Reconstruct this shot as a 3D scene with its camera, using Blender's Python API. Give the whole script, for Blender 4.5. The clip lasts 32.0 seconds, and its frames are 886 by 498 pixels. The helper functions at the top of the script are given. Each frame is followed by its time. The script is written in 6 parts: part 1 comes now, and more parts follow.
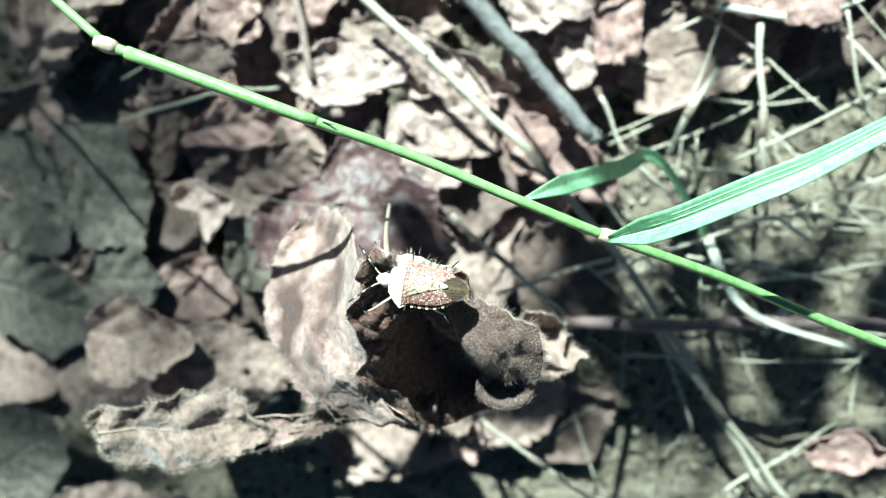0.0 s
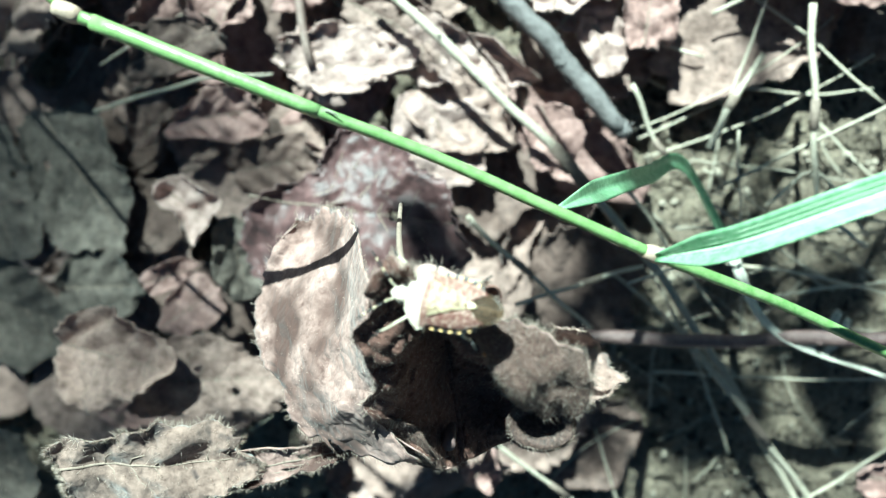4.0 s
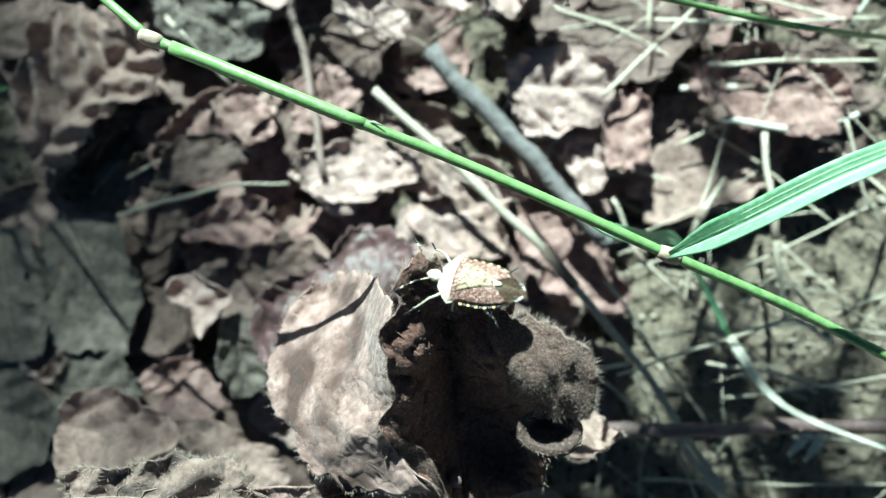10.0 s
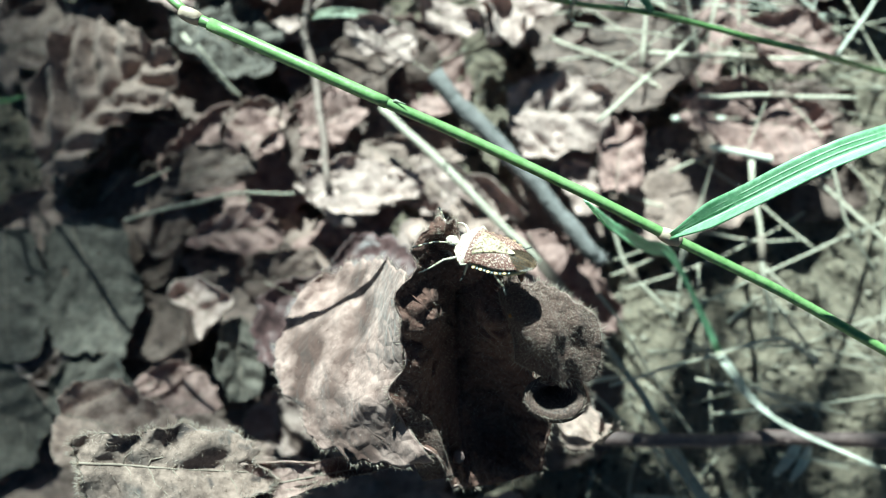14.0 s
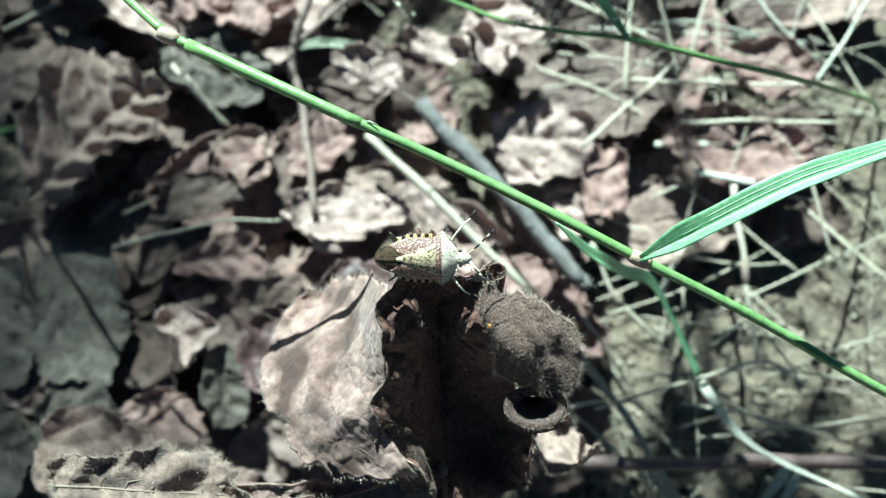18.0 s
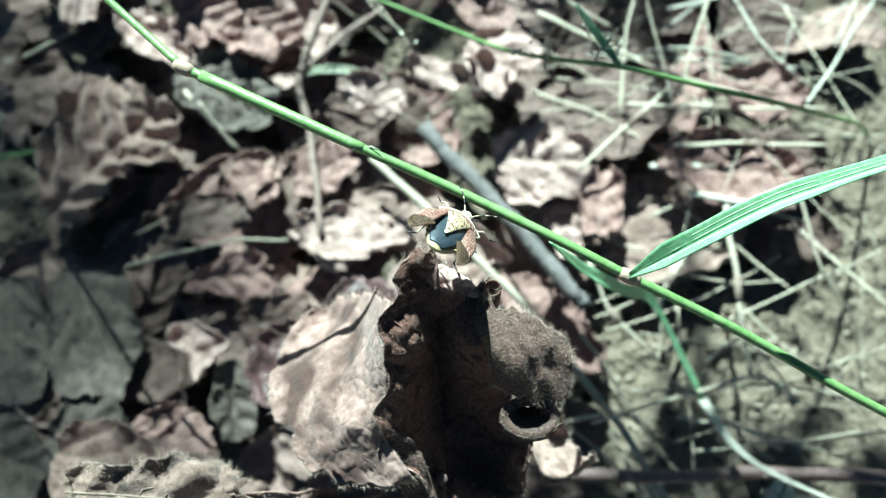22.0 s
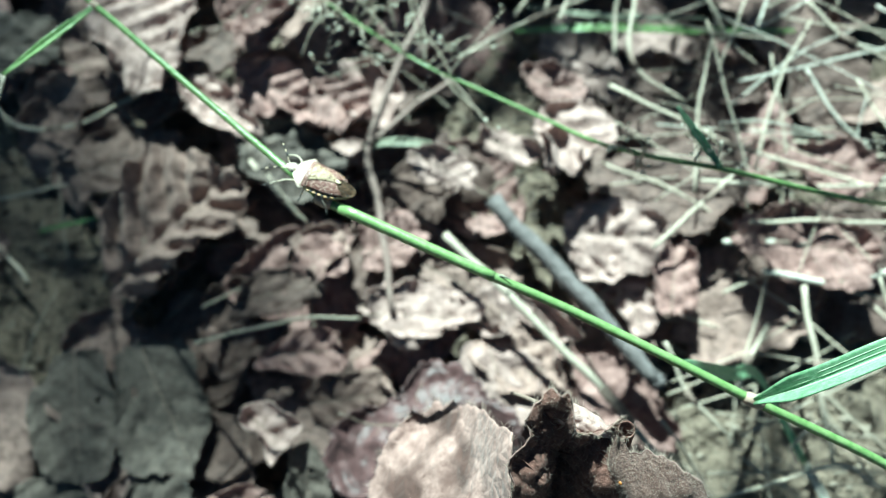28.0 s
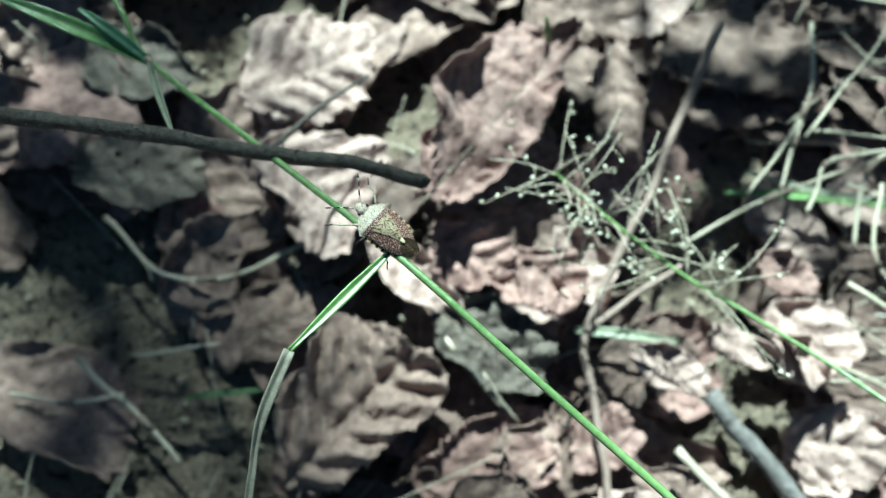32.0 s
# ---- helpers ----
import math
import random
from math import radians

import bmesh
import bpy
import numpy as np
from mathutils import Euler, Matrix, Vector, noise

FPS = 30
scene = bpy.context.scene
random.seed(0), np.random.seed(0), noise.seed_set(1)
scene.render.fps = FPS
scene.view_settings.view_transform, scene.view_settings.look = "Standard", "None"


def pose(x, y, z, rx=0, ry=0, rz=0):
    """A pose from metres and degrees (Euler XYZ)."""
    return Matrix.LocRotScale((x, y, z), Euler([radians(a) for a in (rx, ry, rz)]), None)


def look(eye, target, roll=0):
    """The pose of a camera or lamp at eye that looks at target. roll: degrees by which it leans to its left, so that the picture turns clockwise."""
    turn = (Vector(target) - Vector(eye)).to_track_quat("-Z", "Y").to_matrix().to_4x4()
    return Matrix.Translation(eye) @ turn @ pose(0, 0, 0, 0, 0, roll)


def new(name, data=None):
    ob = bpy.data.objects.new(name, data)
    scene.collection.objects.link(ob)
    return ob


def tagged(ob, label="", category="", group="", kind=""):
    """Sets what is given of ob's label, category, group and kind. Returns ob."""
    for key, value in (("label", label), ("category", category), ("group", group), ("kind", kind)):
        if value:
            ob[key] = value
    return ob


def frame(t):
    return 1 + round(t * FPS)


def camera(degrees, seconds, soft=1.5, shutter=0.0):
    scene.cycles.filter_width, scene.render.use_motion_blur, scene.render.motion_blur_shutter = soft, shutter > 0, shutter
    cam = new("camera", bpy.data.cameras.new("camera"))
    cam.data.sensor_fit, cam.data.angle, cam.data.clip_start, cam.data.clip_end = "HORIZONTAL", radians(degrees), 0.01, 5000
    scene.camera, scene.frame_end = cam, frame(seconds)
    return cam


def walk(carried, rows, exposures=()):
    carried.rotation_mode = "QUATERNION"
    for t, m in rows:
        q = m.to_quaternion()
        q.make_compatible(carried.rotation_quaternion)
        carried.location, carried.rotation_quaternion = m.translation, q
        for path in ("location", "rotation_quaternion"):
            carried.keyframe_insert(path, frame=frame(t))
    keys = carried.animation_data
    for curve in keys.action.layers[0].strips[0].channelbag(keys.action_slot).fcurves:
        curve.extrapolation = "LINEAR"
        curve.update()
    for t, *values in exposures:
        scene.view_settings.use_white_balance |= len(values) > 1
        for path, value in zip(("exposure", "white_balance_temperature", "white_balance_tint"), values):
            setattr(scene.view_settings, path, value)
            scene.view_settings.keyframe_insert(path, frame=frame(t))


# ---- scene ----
# ---- camera ----
cam = camera(57.53, 32.0, soft=0.9)
cam.data.dof.use_dof = True
cam.data.dof.focus_distance = 0.106
cam.data.dof.aperture_fstop = 18.0
PATH = [
    (0.0, -0.00000, 0.00000, 0.20048, -9.358, 7.134, -0.000),
    (0.5, -0.00108, 0.00322, 0.19782, -10.569, 7.161, -0.120),
    (1.0, -0.00248, 0.00587, 0.19450, -12.029, 6.521, -0.074),
    (1.5, -0.00506, 0.00581, 0.19407, -12.029, 6.656, 0.144),
    (2.0, -0.00460, 0.00439, 0.19565, -11.439, 6.998, 0.174),
    (2.5, -0.00230, 0.00418, 0.19447, -10.459, 7.263, -0.207),
    (4.5, -0.00678, -0.00508, 0.18023, -8.023, 6.592, 0.405),
    (5.0, -0.00703, -0.00726, 0.17951, -5.230, 6.417, 0.566),
    (5.5, -0.00638, -0.00806, 0.17839, -2.845, 6.245, 0.965),
    (6.0, -0.00676, -0.01063, 0.17927, -0.618, 5.722, 1.105),
    (6.5, -0.00845, -0.01404, 0.18809, 0.395, 5.407, 1.231),
    (7.0, -0.00899, -0.01940, 0.18769, 2.870, 5.317, 1.361),
    (7.5, -0.01017, -0.02588, 0.18942, 5.779, 4.373, 1.515),
    (8.0, -0.01021, -0.02688, 0.19541, 5.845, 4.371, 1.672),
    (8.5, -0.01079, -0.02656, 0.19527, 5.935, 4.387, 1.555),
    (9.0, -0.01195, -0.02717, 0.19478, 5.979, 4.281, 1.684),
    (9.5, -0.01183, -0.02702, 0.19557, 6.346, 4.324, 1.661),
    (10.0, -0.01167, -0.02736, 0.19541, 6.548, 4.153, 1.598),
    (10.5, -0.01252, -0.02762, 0.19716, 8.284, 2.807, 2.126),
    (11.0, -0.01317, -0.03234, 0.20006, 9.318, 2.689, 2.524),
    (11.5, -0.01470, -0.03621, 0.20177, 9.973, 2.591, 2.948),
    (12.0, -0.01506, -0.03831, 0.20059, 10.180, 2.338, 3.272),
    (12.5, -0.01467, -0.03820, 0.20151, 10.559, 2.420, 3.173),
    (13.0, -0.01423, -0.03789, 0.20030, 10.484, 2.559, 2.880),
    (13.5, -0.01511, -0.03910, 0.19976, 10.813, 2.562, 3.038),
    (14.0, -0.01542, -0.04079, 0.19892, 11.553, 2.380, 3.264),
    (14.5, -0.01472, -0.04420, 0.19902, 13.324, 2.247, 3.577),
    (16.5, -0.01257, -0.04253, 0.19702, 13.551, 2.411, 2.933),
    (17.0, -0.01269, -0.04175, 0.19869, 13.636, 2.471, 2.937),
    (17.5, -0.01173, -0.04220, 0.19898, 13.829, 2.484, 2.895),
    (18.0, -0.01184, -0.04272, 0.19939, 13.939, 2.500, 2.931),
    (18.5, -0.01107, -0.04279, 0.19997, 14.060, 2.480, 2.958),
    (19.0, -0.01055, -0.04121, 0.19998, 14.163, 2.412, 2.800),
    (19.5, -0.01056, -0.04175, 0.20028, 14.123, 2.469, 2.854),
    (20.0, -0.01117, -0.04186, 0.20124, 14.304, 2.551, 2.931),
    (20.5, -0.01052, -0.04233, 0.20235, 14.476, 2.631, 2.971),
    (21.0, -0.01026, -0.04246, 0.20226, 14.680, 2.706, 2.901),
    (21.5, -0.01087, -0.04314, 0.20355, 15.056, 2.828, 2.962),
    (22.0, -0.01051, -0.04440, 0.20521, 15.349, 2.930, 3.011),
    (22.5, -0.01089, -0.04591, 0.20636, 15.770, 2.923, 3.119),
    (23.0, -0.01064, -0.04626, 0.20652, 15.967, 2.940, 3.123),
    (23.5, -0.01126, -0.04591, 0.20795, 15.863, 2.940, 3.161),
    (24.0, -0.01012, -0.04692, 0.20923, 16.495, 2.952, 3.029),
    (24.5, -0.01112, -0.04408, 0.21042, 16.012, 2.951, 3.058),
    (26.5, -0.01362, -0.04079, 0.21082, 15.851, 3.243, 2.988),
    (27.0, -0.01425, -0.03789, 0.21075, 15.572, 3.355, 2.827),
    (27.5, -0.01882, -0.03326, 0.21014, 15.548, 3.433, 2.925),
    (28.0, -0.02891, -0.02714, 0.20884, 15.430, 2.818, 3.177),
    (28.5, -0.04874, -0.01288, 0.20563, 12.932, 0.966, 3.651),
    (29.0, -0.06129, -0.00080, 0.20388, 10.715, -0.989, 3.781),
    (29.5, -0.07236, 0.00676, 0.20488, 10.247, -1.637, 4.670),
    (30.0, -0.07976, 0.01186, 0.20184, 9.672, -2.530, 4.683),
    (30.5, -0.08811, 0.01923, 0.20210, 10.113, -3.037, 4.749),
    (31.0, -0.09685, 0.02710, 0.20187, 9.956, -3.671, 4.915),
    (31.5, -0.10112, 0.03136, 0.20090, 9.688, -3.718, 4.842),
    (32.0, -0.10539, 0.03446, 0.20115, 9.651, -4.280, 4.813),
]
EXPOSURES = [(t, stops, 4870, -31) for t, stops in ((0.0, 2.05), (4.5, 1.92), (8.0, 1.78), (12.0, 1.74), (16.5, 1.72), (22.0, 1.87), (26.5, 1.86), (28.5, 1.69), (30.0, 1.83), (32.0, 1.81))]
walk(cam, [(t, pose(x, y, z, rx, ry, rz)) for t, x, y, z, rx, ry, rz in PATH], EXPOSURES)

# ---- light ----
SUN_ELEVATION, SUN_AZIMUTH = 41.0, -12.0   # degrees above the soil; east of the +y direction
world = bpy.data.worlds.new("sky")
scene.world = world
world.use_nodes = True
sky = world.node_tree.nodes.new("ShaderNodeTexSky")
sky.sky_type, sky.sun_disc = "NISHITA", False
sky.ozone_density, sky.dust_density = 2.8, 0.8
sky.sun_elevation, sky.sun_rotation = radians(SUN_ELEVATION), radians(SUN_AZIMUTH)
backing = world.node_tree.nodes["Background"]
backing.inputs["Strength"].default_value = 0.0108
world.node_tree.links.new(sky.outputs[0], backing.inputs["Color"])
sun = new("sun", bpy.data.lights.new("sun", "SUN"))
sun.data.energy, sun.data.angle, sun.data.color = 5.0, radians(0.55), (1.0, 0.90, 0.835)
el, az = radians(SUN_ELEVATION), radians(SUN_AZIMUTH)
SUN_WAY = Vector((math.cos(el) * math.sin(az), math.cos(el) * math.cos(az), math.sin(el)))
sun.matrix_world = look(SUN_WAY * 3, (0, 0, 0))

# ---- materials ----
MM = 0.001
MATS = {}


def mix_node(nt, fac, a, b, blend="MIX"):
    n = nt.nodes.new("ShaderNodeMix")
    n.data_type, n.blend_type = "RGBA", blend
    for socket, value in ((n.inputs[0], fac), (n.inputs[6], a), (n.inputs[7], b)):
        if isinstance(value, bpy.types.NodeSocket):
            nt.links.new(value, socket)
        else:
            socket.default_value = (*value, 1) if isinstance(value, tuple) else value
    return n.outputs[2]


def noise_node(nt, coords, scale, detail=4.0, rough=0.6):
    n = nt.nodes.new("ShaderNodeTexNoise")
    n.inputs["Scale"].default_value, n.inputs["Detail"].default_value, n.inputs["Roughness"].default_value = scale, detail, rough
    nt.links.new(coords, n.inputs["Vector"])
    return n.outputs["Fac"]


def ramp_node(nt, value, low, high):
    n = nt.nodes.new("ShaderNodeMapRange")
    n.inputs["From Min"].default_value, n.inputs["From Max"].default_value = low, high
    nt.links.new(value, n.inputs["Value"])
    return n.outputs["Result"]


def surface(name, dark, mid, light, big, fine, rough=0.7, bump=0.4, depth=0.0003, specks=None, sheen=0.0, through_light=0.0, spread=0.35, spec=0.4, network=0.0):
    """A natural surface in three tones: broad stains, fine grain and relief; big and fine are noise scales in 1/m."""
    m = bpy.data.materials.new(name)
    m.use_nodes = True
    nt = m.node_tree
    b = nt.nodes["Principled BSDF"]
    coords = nt.nodes.new("ShaderNodeTexCoord").outputs["Object"]
    info = nt.nodes.new("ShaderNodeObjectInfo")
    shift = nt.nodes.new("ShaderNodeVectorMath")
    shift.operation = "ADD"
    nt.links.new(coords, shift.inputs[0])
    nt.links.new(info.outputs["Random"], shift.inputs[1])
    at = shift.outputs[0]
    stains = ramp_node(nt, noise_node(nt, at, big, 5), 0.35, 0.68)
    grain = ramp_node(nt, noise_node(nt, at, fine, 6, 0.7), 0.3, 0.7)
    colour = mix_node(nt, stains, dark, mid)
    colour = mix_node(nt, grain, colour, light)
    soft = mix_node(nt, 0.5, colour, mid)
    colour = mix_node(nt, spread, soft, colour)
    tint = nt.nodes.new("ShaderNodeHueSaturation")
    value = nt.nodes.new("ShaderNodeMapRange")
    value.inputs["To Min"].default_value, value.inputs["To Max"].default_value = 0.82, 1.15
    nt.links.new(info.outputs["Random"], value.inputs["Value"])
    nt.links.new(value.outputs["Result"], tint.inputs["Value"])
    nt.links.new(colour, tint.inputs["Color"])
    colour = tint.outputs["Color"]
    if specks:
        tone, scale, low, high = specks
        dots = ramp_node(nt, noise_node(nt, at, scale, 2, 0.5), low, high)
        colour = mix_node(nt, dots, colour, tone)
    nt.links.new(colour, b.inputs["Base Color"])
    b.inputs["Roughness"].default_value = rough
    b.inputs["Specular IOR Level"].default_value = spec
    b.inputs["Sheen Weight"].default_value = sheen
    relief = nt.nodes.new("ShaderNodeBump")
    relief.inputs["Strength"].default_value, relief.inputs["Distance"].default_value = bump, depth
    height = mix_node(nt, 0.5, grain, stains)
    if network:
        # the net of fine veins in a dead leaf
        cells = nt.nodes.new("ShaderNodeTexVoronoi")
        cells.feature, cells.inputs["Scale"].default_value = "DISTANCE_TO_EDGE", 420
        nt.links.new(at, cells.inputs["Vector"])
        height = mix_node(nt, network * 0.7, height, ramp_node(nt, cells.outputs["Distance"], 0.0, 0.25))
    nt.links.new(height, relief.inputs["Height"])
    nt.links.new(relief.outputs["Normal"], b.inputs["Normal"])
    if through_light:
        thin = nt.nodes.new("ShaderNodeBsdfTranslucent")
        blend = nt.nodes.new("ShaderNodeMixShader")
        blend.inputs[0].default_value = through_light
        nt.links.new(colour, thin.inputs["Color"])
        nt.links.new(b.outputs[0], blend.inputs[1])
        nt.links.new(thin.outputs[0], blend.inputs[2])
        nt.links.new(blend.outputs[0], nt.nodes["Material Output"].inputs["Surface"])
    MATS[name] = m
    return m


surface("soil", (0.040, 0.029, 0.021), (0.135, 0.102, 0.073), (0.46, 0.365, 0.275), 75, 900, 0.95, 1.0, 0.0018, specks=((0.05, 0.038, 0.03), 330, 0.56, 0.66), spread=0.9)
surface("pebble", (0.058, 0.046, 0.036), (0.180, 0.147, 0.114), (0.46, 0.39, 0.31), 200, 1500, 0.85, 0.5)
surface("tan", (0.0509, 0.0297, 0.024), (0.159, 0.099, 0.082), (0.4346, 0.297, 0.252), 60, 420, 0.75, 0.5, 0.0005, sheen=0.1, through_light=0.08, spread=0.8, network=0.6)
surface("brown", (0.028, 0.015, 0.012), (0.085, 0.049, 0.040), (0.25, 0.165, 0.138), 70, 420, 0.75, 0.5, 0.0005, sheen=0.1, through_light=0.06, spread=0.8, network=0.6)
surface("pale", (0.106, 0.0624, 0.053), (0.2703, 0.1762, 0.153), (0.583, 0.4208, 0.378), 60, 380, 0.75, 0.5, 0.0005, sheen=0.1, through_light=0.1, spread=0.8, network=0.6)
surface("rose", (0.0499, 0.0222, 0.0194), (0.1506, 0.0787, 0.0698), (0.4363, 0.2747, 0.2425), 60, 420, 0.7, 0.5, 0.0005, sheen=0.1, through_light=0.08, spread=0.8, network=0.6)
surface("purple", (0.0136, 0.0045, 0.0045), (0.0425, 0.0173, 0.0173), (0.17, 0.09, 0.087), 40, 300, 0.5, 0.6, sheen=0.2, through_light=0.04, spread=0.7, network=0.2)
# dry leaf tones darkened to stand for shade, for leaves in shaded litter
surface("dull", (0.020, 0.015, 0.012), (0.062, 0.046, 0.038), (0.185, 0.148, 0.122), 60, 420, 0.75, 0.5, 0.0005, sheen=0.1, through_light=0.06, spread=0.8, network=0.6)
surface("grey", (0.0298, 0.0165, 0.0129), (0.0975, 0.0588, 0.0469), (0.2884, 0.1974, 0.163), 60, 600, 0.85, 0.5, 0.0005, sheen=0.3, through_light=0.06, spread=0.85, network=0.4, specks=((0.042, 0.027, 0.025), 300, 0.58, 0.7))
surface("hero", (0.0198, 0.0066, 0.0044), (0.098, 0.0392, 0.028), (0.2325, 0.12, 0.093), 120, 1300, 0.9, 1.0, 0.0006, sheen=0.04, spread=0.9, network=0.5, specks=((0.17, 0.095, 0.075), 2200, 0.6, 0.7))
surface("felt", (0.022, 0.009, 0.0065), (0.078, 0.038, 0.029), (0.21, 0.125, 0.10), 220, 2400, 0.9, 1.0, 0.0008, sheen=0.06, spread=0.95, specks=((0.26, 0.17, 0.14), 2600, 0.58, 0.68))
surface("down", (0.26, 0.19, 0.155), (0.44, 0.345, 0.285), (0.66, 0.54, 0.46), 200, 900, 0.7, 0.1, sheen=0.1, through_light=0.45)
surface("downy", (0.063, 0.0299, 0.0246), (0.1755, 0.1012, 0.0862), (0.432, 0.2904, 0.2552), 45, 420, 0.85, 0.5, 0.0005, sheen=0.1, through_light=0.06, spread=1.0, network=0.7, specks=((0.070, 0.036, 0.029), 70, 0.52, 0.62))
surface("vein", (0.1, 0.07, 0.055), (0.18, 0.132, 0.105), (0.3, 0.235, 0.19), 100, 900, 0.8, 0.4)
surface("straw", (0.24, 0.19, 0.14), (0.43, 0.36, 0.275), (0.62, 0.55, 0.45), 60, 1200, 0.6, 0.5)
surface("white", (0.32, 0.29, 0.24), (0.48, 0.44, 0.37), (0.66, 0.62, 0.54), 80, 1200, 0.55, 0.4)
surface("bark", (0.030, 0.026, 0.028), (0.125, 0.108, 0.106), (0.27, 0.24, 0.232), 90, 500, 0.8, 0.9, 0.0006)
surface("barkdark", (0.02, 0.017, 0.016), (0.065, 0.054, 0.048), (0.16, 0.135, 0.118), 120, 900, 0.85, 1.0, 0.0007)
surface("twig", (0.06, 0.035, 0.035), (0.13, 0.08, 0.075), (0.22, 0.15, 0.14), 60, 900, 0.6, 0.5)
surface("pinkstalk", (0.16, 0.1, 0.085), (0.27, 0.185, 0.16), (0.36, 0.28, 0.24), 60, 900, 0.7, 0.5)
surface("green", (0.075, 0.1638, 0.0375), (0.18, 0.2886, 0.0863), (0.33, 0.429, 0.195), 40, 700, 0.26, 0.25, through_light=0.12, spec=0.6)
surface("blade", (0.12, 0.28, 0.1), (0.25, 0.44, 0.22), (0.54, 0.7, 0.49), 40, 900, 0.3, 0.3, through_light=0.35, spec=0.6)
surface("withered", (0.19, 0.165, 0.12), (0.36, 0.325, 0.255), (0.52, 0.48, 0.4), 90, 900, 0.6, 0.5, through_light=0.2)
surface("canopy", (0.14, 0.26, 0.08), (0.22, 0.38, 0.13), (0.32, 0.48, 0.2), 40, 400, 0.5, 0.3, through_light=0.55)
surface("fadedblade", (0.16, 0.17, 0.1), (0.33, 0.34, 0.24), (0.48, 0.48, 0.38), 60, 900, 0.5, 0.4, through_light=0.25)
surface("node", (0.2, 0.13, 0.09), (0.38, 0.27, 0.2), (0.52, 0.42, 0.33), 90, 900, 0.6, 0.4)
surface("rib", (0.3, 0.42, 0.24), (0.48, 0.6, 0.4), (0.64, 0.74, 0.55), 60, 900, 0.35, 0.3, through_light=0.2)
surface("shell", (0.24, 0.16, 0.11), (0.58, 0.475, 0.37), (0.86, 0.77, 0.65), 600, 4200, 0.38, 0.8, 0.00014, specks=((0.16, 0.065, 0.04), 5200, 0.57, 0.63), spread=0.95)
surface("corium", (0.035, 0.010, 0.008), (0.088, 0.029, 0.025), (0.20, 0.088, 0.068), 500, 4200, 0.4, 0.7, 0.00014, specks=((0.68, 0.52, 0.42), 6400, 0.56, 0.61), spread=0.9)
surface("scutellum", (0.15, 0.09, 0.045), (0.44, 0.325, 0.19), (0.76, 0.63, 0.42), 900, 4000, 0.4, 0.8, 0.00014, specks=((0.11, 0.056, 0.032), 3400, 0.53, 0.6), spread=1.0)
surface("cream", (0.52, 0.40, 0.24), (0.70, 0.57, 0.37), (0.82, 0.70, 0.50), 900, 3200, 0.4, 0.2, 0.00008)
surface("membrane", (0.045, 0.027, 0.016), (0.10, 0.064, 0.038), (0.21, 0.145, 0.095), 500, 2500, 0.22, 0.3, 0.00008, through_light=0.3)
surface("yellow", (0.42, 0.24, 0.09), (0.60, 0.38, 0.16), (0.74, 0.52, 0.26), 900, 2800, 0.45, 0.2, 0.00008)
surface("black", (0.008, 0.008, 0.009), (0.016, 0.015, 0.016), (0.04, 0.035, 0.03), 900, 2800, 0.35, 0.2, 0.00008)
surface("blueback", (0.008, 0.010, 0.014), (0.018, 0.024, 0.034), (0.05, 0.063, 0.08), 600, 2800, 0.4, 0.3, 0.00008, spec=0.4)
surface("leg", (0.3, 0.23, 0.15), (0.56, 0.48, 0.36), (0.72, 0.65, 0.52), 1200, 4200, 0.5, 0.3, 0.00008, specks=((0.06, 0.035, 0.025), 4200, 0.6, 0.68))
surface("belly", (0.3, 0.22, 0.1), (0.46, 0.36, 0.19), (0.6, 0.5, 0.3), 900, 3200, 0.5, 0.3, 0.00008)
surface("amber", (0.3, 0.1, 0.02), (0.45, 0.17, 0.04), (0.6, 0.28, 0.08), 900, 3200, 0.3, 0.2, 0.00008)
surface("lining", (0.3, 0.06, 0.03), (0.46, 0.13, 0.06), (0.6, 0.24, 0.12), 900, 3200, 0.4, 0.2, 0.00008, through_light=0.35)
surface("seed", (0.42, 0.38, 0.28), (0.64, 0.6, 0.48), (0.82, 0.78, 0.66), 900, 2800, 0.3, 0.2)


def let_through(m, share):
    """Makes a thin skin partly clear."""
    nt = m.node_tree
    out = nt.nodes["Material Output"].inputs["Surface"]
    now = out.links[0].from_socket
    clear = nt.nodes.new("ShaderNodeBsdfTransparent")
    blend = nt.nodes.new("ShaderNodeMixShader")
    blend.inputs[0].default_value = share
    nt.links.new(now, blend.inputs[1])
    nt.links.new(clear.outputs[0], blend.inputs[2])
    nt.links.new(blend.outputs[0], out)


let_through(MATS["membrane"], 0.2)



# ---- mesh helpers; shapes are given in millimetres ----
def part(name, data, material, parent=None, label="", smooth=True):
    """Links vertices and faces (in mm) as one mesh object, under a thing or a part."""
    verts, faces = data
    me = bpy.data.meshes.new(name)
    me.from_pydata([(x * MM, y * MM, z * MM) for x, y, z in verts], [], faces)
    if smooth:
        me.polygons.foreach_set("use_smooth", [True] * len(me.polygons))
    me.materials.append(MATS[material])
    me.update()
    ob = new(name, me)
    ob.parent = parent
    if label:
        tagged(ob, label)
    return ob


def thing(name, place, label, category, group="", rz=0.0, kind=""):
    ob = new(name)
    ob.empty_display_size = 0.005
    ob.matrix_basis = pose(place[0] * MM, place[1] * MM, place[2] * MM, 0, 0, rz)
    return tagged(ob, label, category, group, kind)


def joined(*pieces):
    verts, faces = [], []
    for v, f in pieces:
        n = len(verts)
        verts += list(v)
        faces += [tuple(i + n for i in face) for face in f]
    return verts, faces


